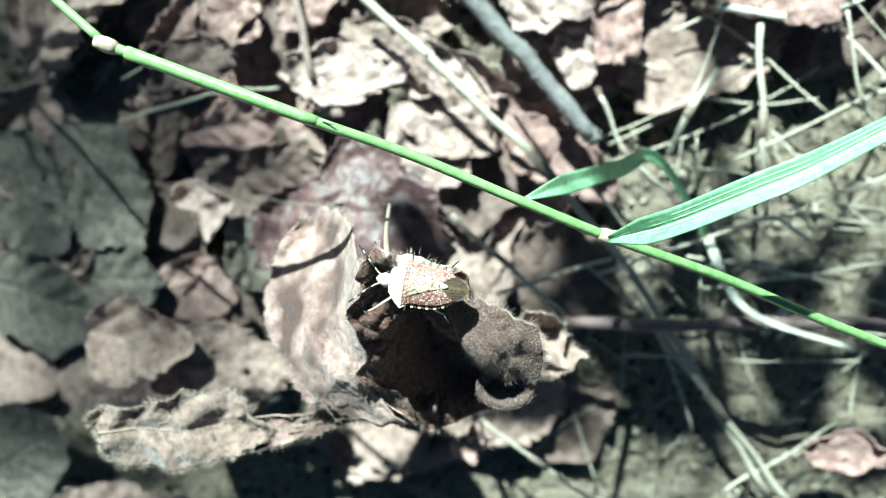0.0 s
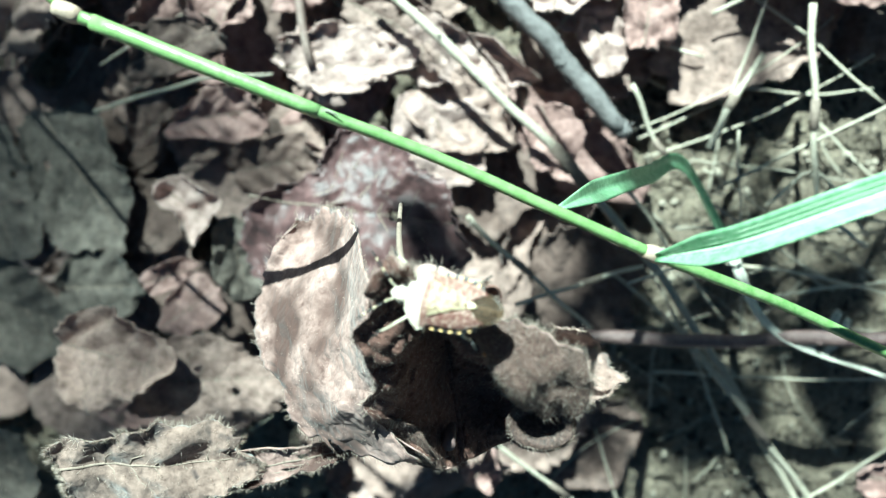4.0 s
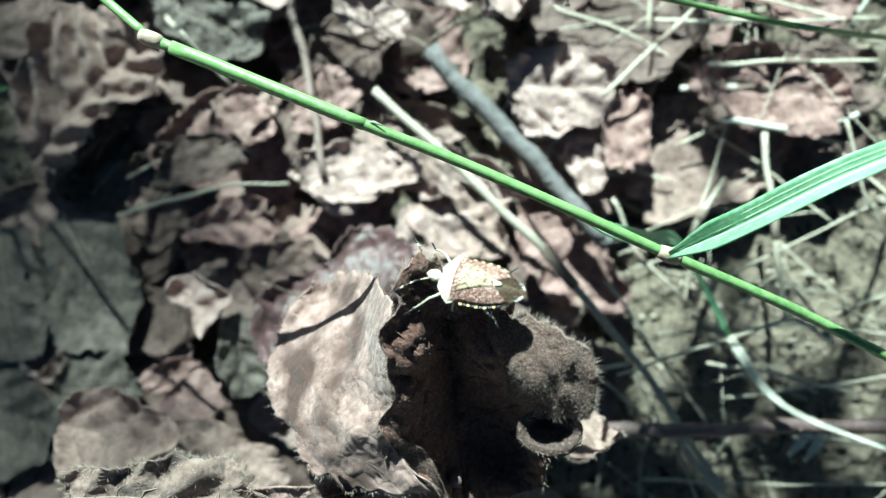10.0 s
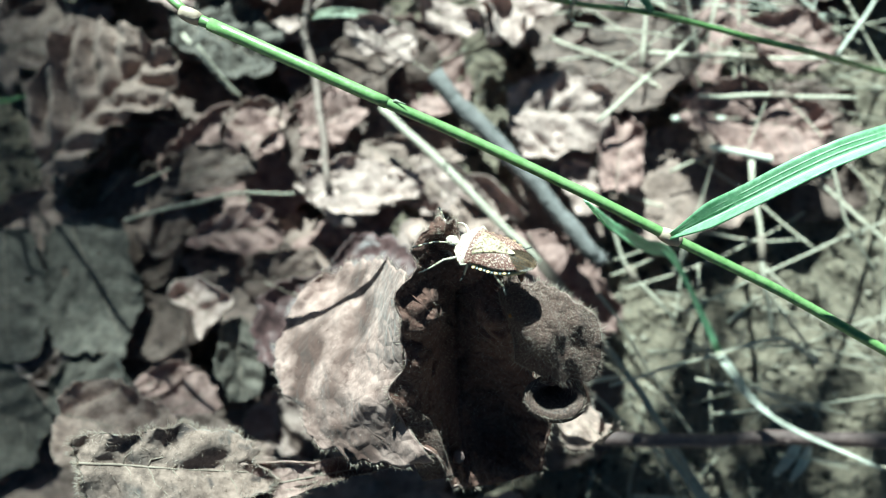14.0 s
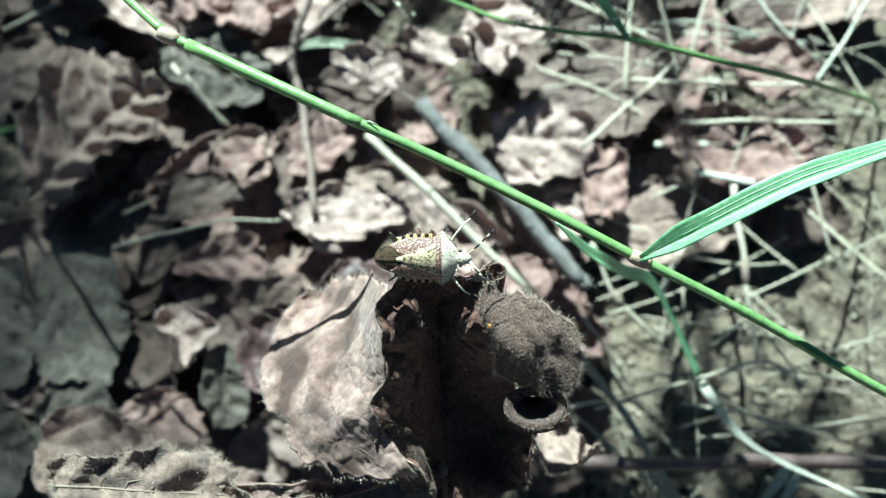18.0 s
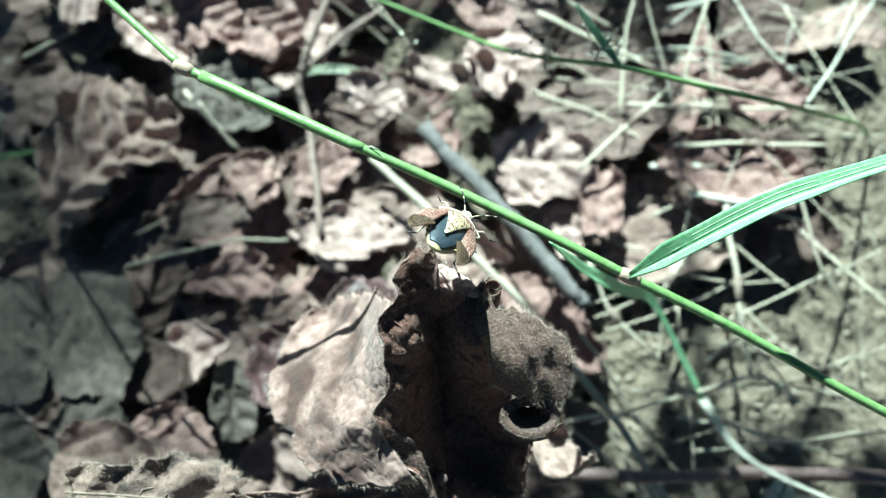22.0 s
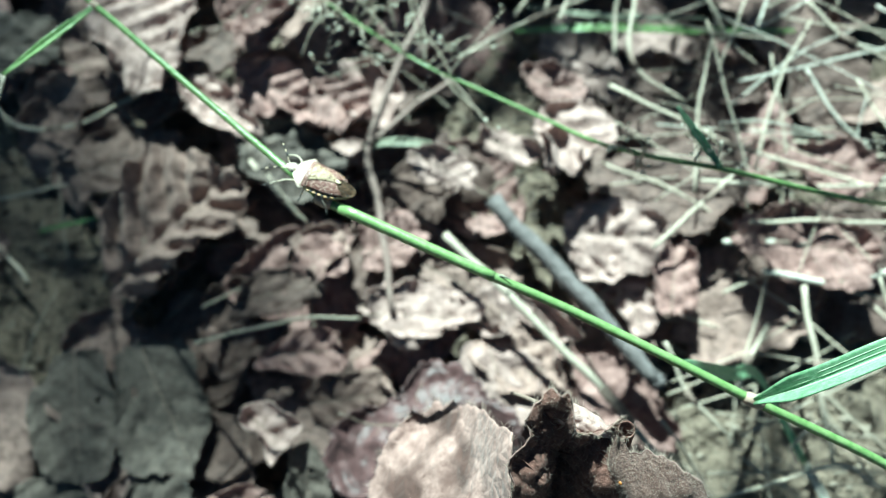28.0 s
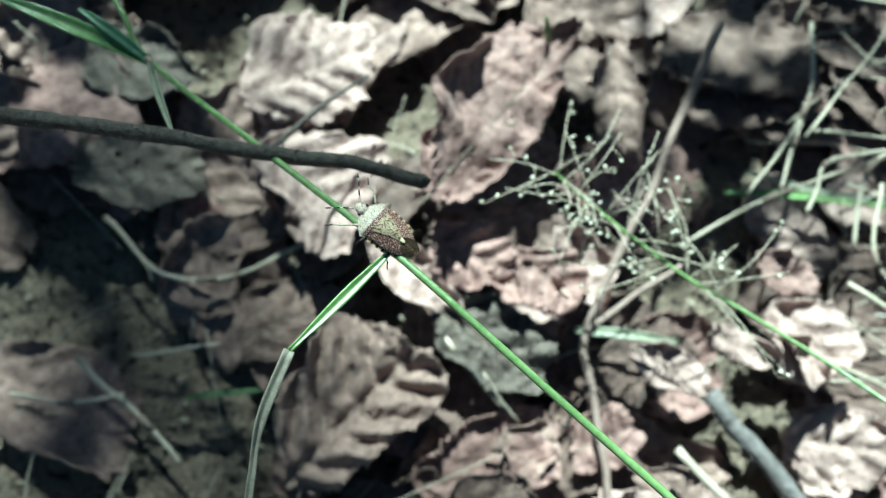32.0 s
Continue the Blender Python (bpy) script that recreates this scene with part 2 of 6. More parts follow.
def smooth_line(points, steps=6):
    """A Catmull-Rom line through the points."""
    pts = [Vector(p) for p in points]
    pts = [2 * pts[0] - pts[1]] + pts + [2 * pts[-1] - pts[-2]]
    line = []
    for a, b, c, d in zip(pts, pts[1:], pts[2:], pts[3:]):
        for k in range(steps):
            u = k / steps
            line.append(0.5 * (2 * b + (c - a) * u + (2 * a - 5 * b + 4 * c - d) * u * u + (3 * b - a - 3 * c + d) * u ** 3))
    return line + [pts[-2]]


def frames_along(line):
    """Side and up vectors along a line, with the least twist."""
    up, out = Vector((0, 0, 1)), []
    for i, p in enumerate(line):
        way = (line[min(i + 1, len(line) - 1)] - line[max(i - 1, 0)]).normalized()
        side = way.cross(up)
        side = side.normalized() if side.length > 1e-5 else Vector((1, 0, 0))
        up = side.cross(way).normalized()
        out.append((side, up.copy()))
    return out


def tube(line, radius, segments=8, flat=1.0, rough=0.0, seed=0, ridges=0.0):
    """A closed tube along a line; radius is a function of 0..1. flat squashes it, rough makes it uneven."""
    line = [Vector(p) for p in line]
    verts, faces, n = [], [], len(line)
    for i, (p, (side, up)) in enumerate(zip(line, frames_along(line))):
        r = radius(i / (n - 1))
        for k in range(segments):
            a = 2 * math.pi * k / segments
            q = r * (1 + rough * noise.noise((p * 0.35 + Vector((math.cos(a), math.sin(a), seed * 3.1)) * 0.8)) + ridges * math.cos(a * 5))
            verts.append(p + side * math.cos(a) * q + up * math.sin(a) * q * flat)
    for i in range(n - 1):
        for k in range(segments):
            j = (k + 1) % segments
            faces.append((i * segments + k, i * segments + j, (i + 1) * segments + j, (i + 1) * segments + k))
    faces.append(tuple(reversed(range(segments))))
    faces.append(tuple(range((n - 1) * segments, n * segments)))
    return verts, faces


def ellipsoid(c, r, rings=8, segments=12, bend=None):
    verts, faces = [], []
    for i in range(rings + 1):
        th = math.pi * i / rings
        for k in range(segments):
            a = 2 * math.pi * k / segments
            p = Vector((c[0] + r[0] * math.cos(th), c[1] + r[1] * math.sin(th) * math.cos(a), c[2] + r[2] * math.sin(th) * math.sin(a)))
            verts.append(bend(p) if bend else p)
    for i in range(rings):
        for k in range(segments):
            j = (k + 1) % segments
            faces.append((i * segments + k, (i + 1) * segments + k, (i + 1) * segments + j, i * segments + j))
    return verts, faces


def sheet(nu, nv, place, thick=0.25, keep=None):
    """A thin solid sheet: place(u, v) gives the middle surface for u, v in 0..1; keep(u, v) leaves holes."""
    top = [[Vector(place(i / nu, k / nv)) for k in range(nv + 1)] for i in range(nu + 1)]
    cells = {(i, k) for i in range(nu) for k in range(nv) if keep is None or keep((i + 0.5) / nu, (k + 0.5) / nv)}
    verts, w = [], nv + 1
    for sign in (0.5, -0.5):
        for i in range(nu + 1):
            for k in range(nv + 1):
                du = top[min(i + 1, nu)][k] - top[max(i - 1, 0)][k]
                dv = top[i][min(k + 1, nv)] - top[i][max(k - 1, 0)]
                n = du.cross(dv)
                n = n.normalized() if n.length > 1e-9 else Vector((0, 0, 1))
                verts.append(top[i][k] + n * thick * sign)
    m, faces = (nu + 1) * w, []
    for i, k in cells:
        a, b, c, d = i * w + k, (i + 1) * w + k, (i + 1) * w + k + 1, i * w + k + 1
        faces += [(a, b, c, d), (a + m, d + m, c + m, b + m)]
        for near, p, q in (((i, k - 1), a, b), ((i + 1, k), b, c), ((i, k + 1), c, d), ((i - 1, k), d, a)):
            if near not in cells:
                faces.append((p, p + m, q + m, q))
    return verts, faces


def ridge(p):
    return 1 - abs(noise.noise(p)) * 2


# ---- setting: the soil ----
def soil_height(x, y):
    """Height of the soil in mm at x, y in mm."""
    p = Vector((x, y, 0))
    near = 1 / (1 + (math.hypot(x + 40, y - 10) / 260) ** 4)
    clods = 3.2 * max(0.0, noise.noise(p * 0.13 + Vector((3, 1, 0)))) + 2.2 * max(0.0, noise.noise(p * 0.3)) + 1.0 * noise.noise(p * 0.62) + 0.4 * noise.noise(p * 1.1)
    return near * (2.6 * noise.noise(p * 0.02) + 1.8 * noise.noise(p * 0.07) + clods)


def build_soil():
    line = sorted({round(s * v, 2) for s in (1, -1) for v in [k * 0.95 for k in range(0, 188)] + [182 * 1.22 ** k for k in range(58)]})
    n = len(line)
    verts = [(x - 45, y + 15, soil_height(x - 45, y + 15)) for y in line for x in line]
    faces = [(j * n + i, j * n + i + 1, (j + 1) * n + i + 1, (j + 1) * n + i) for j in range(n - 1) for i in range(n - 1)]
    return tagged(part("ground", (verts, faces), "soil"), "crumbly grey brown garden soil", "soil", kind="structure")


build_soil()


def crumbs():
    """Loose grains and clods of soil, too many to count."""
    rng = random.Random(5)
    pieces = []
    for _ in range(6500):
        x, y = rng.uniform(-235, 110), rng.uniform(-100, 160)
        if (x > 5 and y < 25 or x < -122 and y < 65) is False and rng.random() < 0.6:
            continue
        r = 0.22 + 1.2 * rng.random() ** 5
        z = soil_height(x, y) + r * 0.12
        verts, faces = ellipsoid((0, 0, 0), (r, r * rng.uniform(0.7, 1), r * rng.uniform(0.6, 0.9)), 4, 6)
        turn = Euler((rng.random() * 6, rng.random() * 6, rng.random() * 6)).to_matrix()
        pieces.append(([turn @ (p * (1 + 0.75 * noise.noise(p * (1.1 / r) + Vector((x, y, 0))))) + Vector((x, y, z)) for p in verts], faces))
    return tagged(part("soil_crumbs", joined(*pieces), "pebble"), "loose grains and small clods of dry soil", "soil", kind="stuff")


crumbs()


# ---- dry leaves on the ground ----
def leaf_form(length, width, seed, fold, lift, crumple):
    """The middle surface of a leaf scrap: u along the midrib, v across; returns place(u, v) in mm."""
    rng = random.Random(seed)
    rim = [rng.uniform(0.62, 1.08) for _ in range(9)]
    return lobed_form(length, width, rim, crumple, 0.3 + 0.05 * fold, lift, seed)


def ring_value(values, th):
    """A smooth value round a closed ring of evenly spaced values."""
    n = len(values)
    t = (th / (2 * math.pi)) % 1.0 * n
    i, u = int(t) % n, t - int(t)
    a, b, c, d = (values[(i + k) % n] for k in (-1, 0, 1, 2))
    return 0.5 * (2 * b + (c - a) * u + (2 * a - 5 * b + 4 * c - d) * u * u + (3 * b - a - 3 * c + d) * u ** 3)


def lobed_form(length, width, rim, wave, pleat, curl, seed):
    """A withered leaf: rim gives its outline round the middle, wave its soft undulation, pleat the folds between
    its side veins, curl how far its edge rolls, all in mm."""
    o = Vector((seed * 7.3, seed * 3.7, seed * 1.9))
    rng = random.Random(seed)
    step = 4.2 + 0.05 * length + rng.uniform(0, 2)
    lean = rng.uniform(0.5, 0.9)

    def place(u, v):
        a, b = 2 * u - 1, 2 * v - 1
        dx, dy = a * math.sqrt(1 - b * b / 2), b * math.sqrt(1 - a * a / 2)
        r, th = min(math.hypot(dx, dy), 1.0), math.atan2(dy, dx)
        ring = Vector((math.cos(th), math.sin(th), 0))
        edge = ring_value(rim, th)
        edge += (0.07 * noise.noise(o + ring * 3.5) + 0.13 * (abs(noise.noise(o + ring * 7)) - 0.2) + 0.04 * noise.noise(o + ring * 19)) * r * r
        x, y = dx * 0.5 * length * edge, dy * 0.5 * width * edge
        p = Vector((x, y, 0))
        z = wave * (2.4 * noise.noise(p * 0.045 + o) + 1.5 * noise.noise(p * 0.1 - o) + 0.5 * ridge(p * 0.2 + o) - 0.25)
        z += 0.22 * wave * ridge(p * 0.5 + o)
        # folds that run out from the midrib between the side veins
        along_vein = (x - lean * abs(y)) / step + 0.35 * noise.noise(p * 0.12 + o)
        fade = min(1.0, abs(y) / (0.12 * width + 0.5))
        z += pleat * (abs((along_vein % 1.0) * 2 - 1) - 0.5) * 2.0 * fade
        z -= pleat * 1.1 * math.exp(-(y / 1.3) ** 2)
        # the edge rolls up or under by stretches
        out = max(0.0, r - 0.6) / 0.4
        turn = 0.35 + 1.5 * noise.noise(o + ring * 1.2 + Vector((0, 0, 5))) + 0.4 * noise.noise(o + ring * 3.1)
        z += curl * turn * out * out
        shrink = 1 - 0.16 * min(abs(turn), 1.2) * out * out
        return x * shrink, y * shrink, z
    return place


def hairs(place, count, seed, lo, hi, edges=0.3, thick=0.024):
    """Fine hairs that stand up from a surface."""
    rng = random.Random(seed)
    pieces = []
    for _ in range(count):
        u, v = rng.random(), rng.random()
        edge = rng.random() < edges
        if edge:
            if rng.random() < 0.5:
                u = rng.choice((0.0, 0.0, 1.0))
            else:
                v = rng.choice((0.0, 1.0))
        p = Vector(place(u, v))
        e = 0.02
        n = (Vector(place(min(u + e, 1), v)) - Vector(place(max(u - e, 0), v))).cross(Vector(place(u, min(v + e, 1))) - Vector(place(u, max(v - e, 0))))
        n = n.normalized() if n.length > 1e-6 else Vector((0, 0, 1))
        if n.z < 0 and rng.random() < 0.8:
            n = -n
        if edge:
            n = (p - Vector(place(0.05 + 0.9 * u, 0.05 + 0.9 * v))).normalized() * 1.2 + n * 0.4
        way = (n + Vector((rng.gauss(0, 0.4), rng.gauss(0, 0.4), rng.gauss(0, 0.3)))).normalized()
        tip = p + way * rng.uniform(lo, hi)
        bent = (p + tip) / 2 + Vector((rng.gauss(0, 0.06), rng.gauss(0, 0.06), 0))
        side = way.orthogonal().normalized() * thick
        other = way.cross(side)
        ring = [p + side, p - side * 0.5 + other * 0.87, p - side * 0.5 - other * 0.87]
        mid = [q + bent - p for q in ring]
        pieces.append((ring + mid + [tip], [(0, 1, 4, 3), (1, 2, 5, 4), (2, 0, 3, 5), (3, 4, 6), (4, 5, 6), (5, 3, 6)]))
    return joined(*pieces)


def ground_leaf(middle, length, width, turn, material, label, rim, wave, pleat, curl, seed, holes=(), hairy=0):
    """One withered leaf with its veins and stalk; middle in mm, turn in degrees. holes: x, y and size in parts of the leaf; hairy: how many hairs stand on its edge."""
    label = label if len(label.split()) > 4 else label + " among the litter"
    place = lobed_form(length, width, rim, wave, pleat, curl, seed)
    leaf = thing("dry_leaf", middle, label, "leaf", "dry leaves on the ground")
    leaf.rotation_euler = [radians(a) for a in turn]
    gap = random.Random(seed + 40)
    gaps = list(holes) + [(gap.uniform(0.25, 0.75), gap.uniform(0.25, 0.75), gap.uniform(0.012, 0.03)) for _ in range(gap.randint(0, 2))]
    n = max(30, min(72, int(length * 1.6)))
    part("blade", sheet(n, max(24, int(n * 0.8)), place, 0.28, lambda u, v: all(math.hypot(u - x, (v - y) * width / length) > size for x, y, size in gaps)), material, leaf)
    rib = [Vector(place(k / 22, 0.5)) + Vector((0, 0, 0.12)) for k in range(1, 22)]
    way = (rib[0] - rib[2]).normalized()
    if length > 24:
        rib = [rib[0] + way * length * 0.07 + Vector((0, 0, -1)), rib[0] + way * length * 0.03] + rib
    part("midrib", tube(rib, lambda t: 0.24 * (1 - 0.75 * t) * (0.5 + length / 60), 6), "vein", leaf)
    for k in range(2, 7):
        u = k / 8.5
        for s in (-1, 1):
            line = [Vector(place(min(u + 0.2 * w, 1), 0.5 + s * 0.46 * w)) + Vector((0, 0, 0.06)) for w in (0, 0.15, 0.3, 0.45, 0.6, 0.75, 0.9)]
            part("side_vein", tube(line, lambda t: 0.14 * (1 - 0.75 * t) * (0.5 + length / 60), 5), "vein", leaf)
    if hairy:
        tagged(part("edge_hairs", hairs(place, hairy, seed, 0.5, 1.5, 0.8, 0.028), "down", leaf, "fine pale hairs along the edge"), kind="stuff")
    return leaf


# these four leaves carry part of their shade in the colour
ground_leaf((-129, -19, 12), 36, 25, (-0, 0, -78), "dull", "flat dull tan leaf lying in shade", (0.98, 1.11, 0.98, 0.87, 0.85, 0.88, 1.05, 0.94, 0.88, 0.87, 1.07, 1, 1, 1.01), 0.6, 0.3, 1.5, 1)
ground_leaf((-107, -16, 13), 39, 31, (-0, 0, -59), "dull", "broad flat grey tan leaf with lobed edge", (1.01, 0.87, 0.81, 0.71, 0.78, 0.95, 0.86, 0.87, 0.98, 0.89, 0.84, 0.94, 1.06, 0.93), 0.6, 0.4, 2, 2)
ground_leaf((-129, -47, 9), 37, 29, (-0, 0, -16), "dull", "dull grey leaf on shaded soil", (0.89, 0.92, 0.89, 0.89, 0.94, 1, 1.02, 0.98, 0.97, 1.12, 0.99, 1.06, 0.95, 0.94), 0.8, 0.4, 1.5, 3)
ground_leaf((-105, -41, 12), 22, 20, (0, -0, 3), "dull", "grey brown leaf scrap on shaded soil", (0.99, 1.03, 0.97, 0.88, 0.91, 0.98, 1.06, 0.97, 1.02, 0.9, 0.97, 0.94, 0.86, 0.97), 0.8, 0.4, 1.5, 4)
ground_leaf((-109, 31, 17), 45, 35, (0, -0, 51), "tan", "dry tan leaf with deep fluted pleats", (0.78, 0.81, 1.02, 1.12, 0.97, 1, 0.96, 1.03, 1.01, 0.73, 0.64, 0.71, 0.99, 0.95), 2, 1.9, 4, 5)
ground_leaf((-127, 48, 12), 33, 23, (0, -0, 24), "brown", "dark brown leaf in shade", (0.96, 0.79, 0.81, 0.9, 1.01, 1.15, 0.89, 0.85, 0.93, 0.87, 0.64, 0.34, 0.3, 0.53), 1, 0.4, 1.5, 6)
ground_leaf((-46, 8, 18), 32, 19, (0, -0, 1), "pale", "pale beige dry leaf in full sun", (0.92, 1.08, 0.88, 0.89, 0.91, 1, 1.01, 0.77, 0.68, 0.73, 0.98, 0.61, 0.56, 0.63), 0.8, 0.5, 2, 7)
ground_leaf((-40, -20, 33), 51, 39, (-14, -2, -6), "purple", "purplish withered leaf with satin sheen", (0.92, 0.8, 0.67, 0.83, 0.9, 0.59, 0.58, 0.84, 1.06, 1.11, 1, 1.03, 1.07, 1.12), 1.6, 0.3, 2.5, 8)
ground_leaf((-58, -51, 80), 32, 15, (-0, 11, -1), "grey", "crumpled grey downy leaf with hairy edge", (0.95, 0.76, 0.93, 0.85, 0.82, 0.78, 1.11, 0.92, 0.93, 1.09, 0.94, 0.8, 0.83, 0.98), 1.2, 0.7, 2, 9, holes=((0.86, 0.6, 0.03),), hairy=1600)
ground_leaf((-38, -51, 75), 28, 7, (3, 11, 14), "downy", "rolled hairy edge of a grey leaf", (1, 0.66, 0.57, 0.67, 0.69, 1.38, 1, 0.94, 1.1, 0.91, 0.46, 0.37, 0.42, 0.61), 0.8, 0.3, 2, 63, hairy=700)
ground_leaf((-84, -47, 45), 26, 20, (-19, -19, -6), "tan", "crumpled tan leaf scrap standing on edge", (0.95, 0.99, 0.81, 0.79, 0.9, 1.07, 1.04, 0.99, 0.93, 1.06, 1.11, 0.97, 0.87, 0.95), 1.6, 0.8, 4, 11)
ground_leaf((-78, -42, 24), 16, 14, (-18, 12, 33), "rose", "rosy brown dry leaf scrap", (0.82, 0.85, 1.11, 0.85, 0.77, 0.76, 0.86, 1.08, 0.98, 0.98, 0.9, 1.03, 1.01, 0.93), 0.6, 0.4, 2, 12)
ground_leaf((-70, -53, 38), 40, 17, (-17, 1, 4), "tan", "tan leaf in the shade of a larger one", (0.8, 0.79, 0.82, 1.04, 1.07, 0.71, 0.51, 0.48, 0.73, 1.05, 0.86, 0.88, 1.05, 0.99), 1.2, 0.4, 3, 13)
ground_leaf((-73, -2, 18), 24, 14, (0, -0, 7), "rose", "rosy brown crumpled leaf", (0.9, 0.85, 0.99, 0.91, 0.85, 0.74, 0.78, 0.86, 1.12, 0.84, 0.78, 0.94, 1.13, 0.99), 1.2, 0.8, 3, 14)
ground_leaf((-78, -21, 22), 17, 13, (-0, 0, -30), "pale", "cream and brown curled dry leaf", (0.87, 0.92, 1.14, 1.02, 0.93, 1, 0.97, 1.06, 0.93, 0.38, 0.33, 0.47, 1.13, 0.92), 1.4, 0.6, 4, 15)
ground_leaf((-86, -37, 16), 17, 7, (0, -0, 19), "rose", "rolled rosy tan leaf", (0.95, 0.87, 0.95, 1.05, 0.91, 0.98, 1.08, 0.89, 0.9, 1.08, 0.9, 0.92, 0.9, 0.88), 0.6, 0.4, 4, 16)
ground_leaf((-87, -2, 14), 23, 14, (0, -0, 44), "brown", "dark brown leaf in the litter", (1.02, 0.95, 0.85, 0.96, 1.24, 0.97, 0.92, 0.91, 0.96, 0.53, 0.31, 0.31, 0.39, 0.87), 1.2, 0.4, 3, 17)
# shade under the purple leaf is put into this one's colour
ground_leaf((-68, -32, 22), 20, 12, (-26, 6, -79), "dull", "dark curled leaf under the purple one", (0.93, 0.98, 0.98, 0.87, 0.92, 0.85, 0.95, 0.97, 0.97, 0.95, 0.91, 1.08, 0.97, 1.02), 1, 0.4, 3, 18)
ground_leaf((-71, 21, 20), 15, 12, (-0, 0, -16), "rose", "small rosy brown leaf scrap", (0.98, 0.87, 0.95, 0.94, 0.97, 1, 0.88, 0.92, 0.9, 1.1, 0.97, 1.04, 0.93, 0.94), 1, 0.4, 3, 19)
# coloured darker in place of the shade that falls here
ground_leaf((-82, 46, 18), 35, 21, (-0, 0, -27), "dull", "crumpled dark grey-brown leaf in the litter", (0.87, 0.89, 1.1, 1, 1.06, 0.89, 0.92, 0.99, 0.85, 0.88, 0.81, 0.93, 0.9, 1.03), 1.6, 0.9, 4, 20)
ground_leaf((-62, 65, 20), 24, 16, (-0, 0, -62), "pale", "pale crumpled leaf scrap", (1.06, 0.87, 0.88, 1.08, 0.89, 0.9, 0.94, 0.88, 1.02, 0.87, 0.81, 0.92, 0.87, 0.87), 1.2, 0.4, 4, 21)
ground_leaf((-26, -6, 15), 24, 23, (-0, 0, -68), "pale", "pale mottled dry leaf in sun", (0.98, 1.07, 0.89, 0.93, 0.96, 0.94, 0.95, 0.87, 1.01, 0.93, 0.93, 0.87, 0.89, 0.96), 1.2, 0.8, 3, 22)
ground_leaf((-11, 52, 27), 22, 20, (13, -11, -51), "pale", "nearly white dry leaf with curled rim", (0.77, 0.86, 1.09, 1.03, 1.08, 0.94, 1.01, 1.07, 1.1, 0.68, 0.59, 0.68, 1.1, 0.83), 1.2, 0.8, 6, 23)
ground_leaf((-26, 50, 24), 20, 8, (-0, 0, -23), "pale", "pale rosy leaf with curled edge", (0.84, 1.03, 0.91, 0.93, 1.02, 0.9, 0.98, 0.95, 0.84, 0.94, 0.91, 0.82, 0.94, 0.87), 1, 0.4, 4, 24)
ground_leaf((-16, 68, 24), 19, 11, (-0, 0, -10), "rose", "folded reddish brown leaf scrap", (0.95, 1.04, 0.98, 0.93, 0.98, 0.9, 1.02, 0.9, 0.87, 0.95, 0.94, 0.92, 0.99, 1.08), 1.2, 0.4, 4, 25)
ground_leaf((1, 26, 12), 28, 25, (0, -0, 53), "pale", "flat pale mottled leaf", (1.01, 0.91, 0.81, 0.9, 0.94, 0.86, 0.81, 0.82, 0.93, 0.89, 0.93, 0.8, 0.84, 0.86), 1, 0.7, 2, 26)
ground_leaf((-39, 45, 14), 11, 8, (0, -0, 11), "pale", "small pale leaf scrap", (0.92, 0.86, 0.99, 0.95, 0.92, 1.1, 0.97, 0.92, 1.01, 0.9, 1, 0.86, 0.83, 1.02), 0.6, 0.4, 2, 27)
ground_leaf((-54, 27, 16), 19, 16, (0, -0, 29), "rose", "rosy brown leaf under the stalk", (0.85, 0.85, 1.02, 0.89, 0.94, 1.09, 0.92, 0.94, 1.12, 0.92, 0.95, 0.9, 0.87, 1.02), 1, 0.4, 2, 28)
ground_leaf((-33, 15, 16), 33, 13, (-0, 0, -26), "tan", "tan leaf under pale straw", (0.87, 0.84, 0.99, 1.02, 1.06, 0.88, 0.78, 0.86, 0.99, 0.79, 0.8, 0.96, 0.86, 0.95), 1, 0.4, 3, 29)
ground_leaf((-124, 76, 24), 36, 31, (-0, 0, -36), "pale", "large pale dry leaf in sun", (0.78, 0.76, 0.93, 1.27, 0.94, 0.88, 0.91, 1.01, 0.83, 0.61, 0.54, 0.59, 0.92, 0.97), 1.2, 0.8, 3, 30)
ground_leaf((-93, 86, 20), 27, 24, (0, -0, 73), "rose", "rosy grey folded dry leaf", (0.91, 0.85, 1.01, 0.98, 0.72, 0.65, 0.73, 0.89, 0.84, 0.86, 0.78, 0.86, 0.93, 1.18), 1.2, 0.8, 3, 31)
ground_leaf((-101, 61, 20), 31, 14, (-0, 0, -31), "pale", "pale rumpled leaf under the stem", (0.97, 0.64, 0.52, 0.74, 0.86, 0.89, 0.93, 0.89, 0.95, 0.95, 1.03, 1.07, 0.96, 0.88), 1.4, 0.9, 4, 32)
ground_leaf((-75, 60, 20), 20, 13, (0, -0, 0), "rose", "small pleated rosy leaf", (0.99, 0.83, 0.81, 0.98, 0.9, 0.87, 1.03, 0.84, 0.82, 0.97, 0.93, 0.97, 0.82, 0.81), 1.2, 1, 3, 33)
ground_leaf((-72, 23, 20), 19, 14, (0, -0, 48), "tan", "tan crumpled leaf in dappled shade", (0.82, 0.95, 0.85, 0.94, 1.02, 0.88, 0.94, 1.01, 0.88, 0.95, 0.87, 0.86, 1, 0.81), 1.2, 0.4, 3, 34)
ground_leaf((-80, 12, 18), 26, 13, (0, -0, 18), "brown", "brown leaf with curled edge", (0.87, 0.93, 0.98, 0.9, 1.05, 1.02, 0.89, 0.94, 1.17, 0.87, 0.84, 0.86, 0.87, 1), 1.2, 0.4, 3, 35)
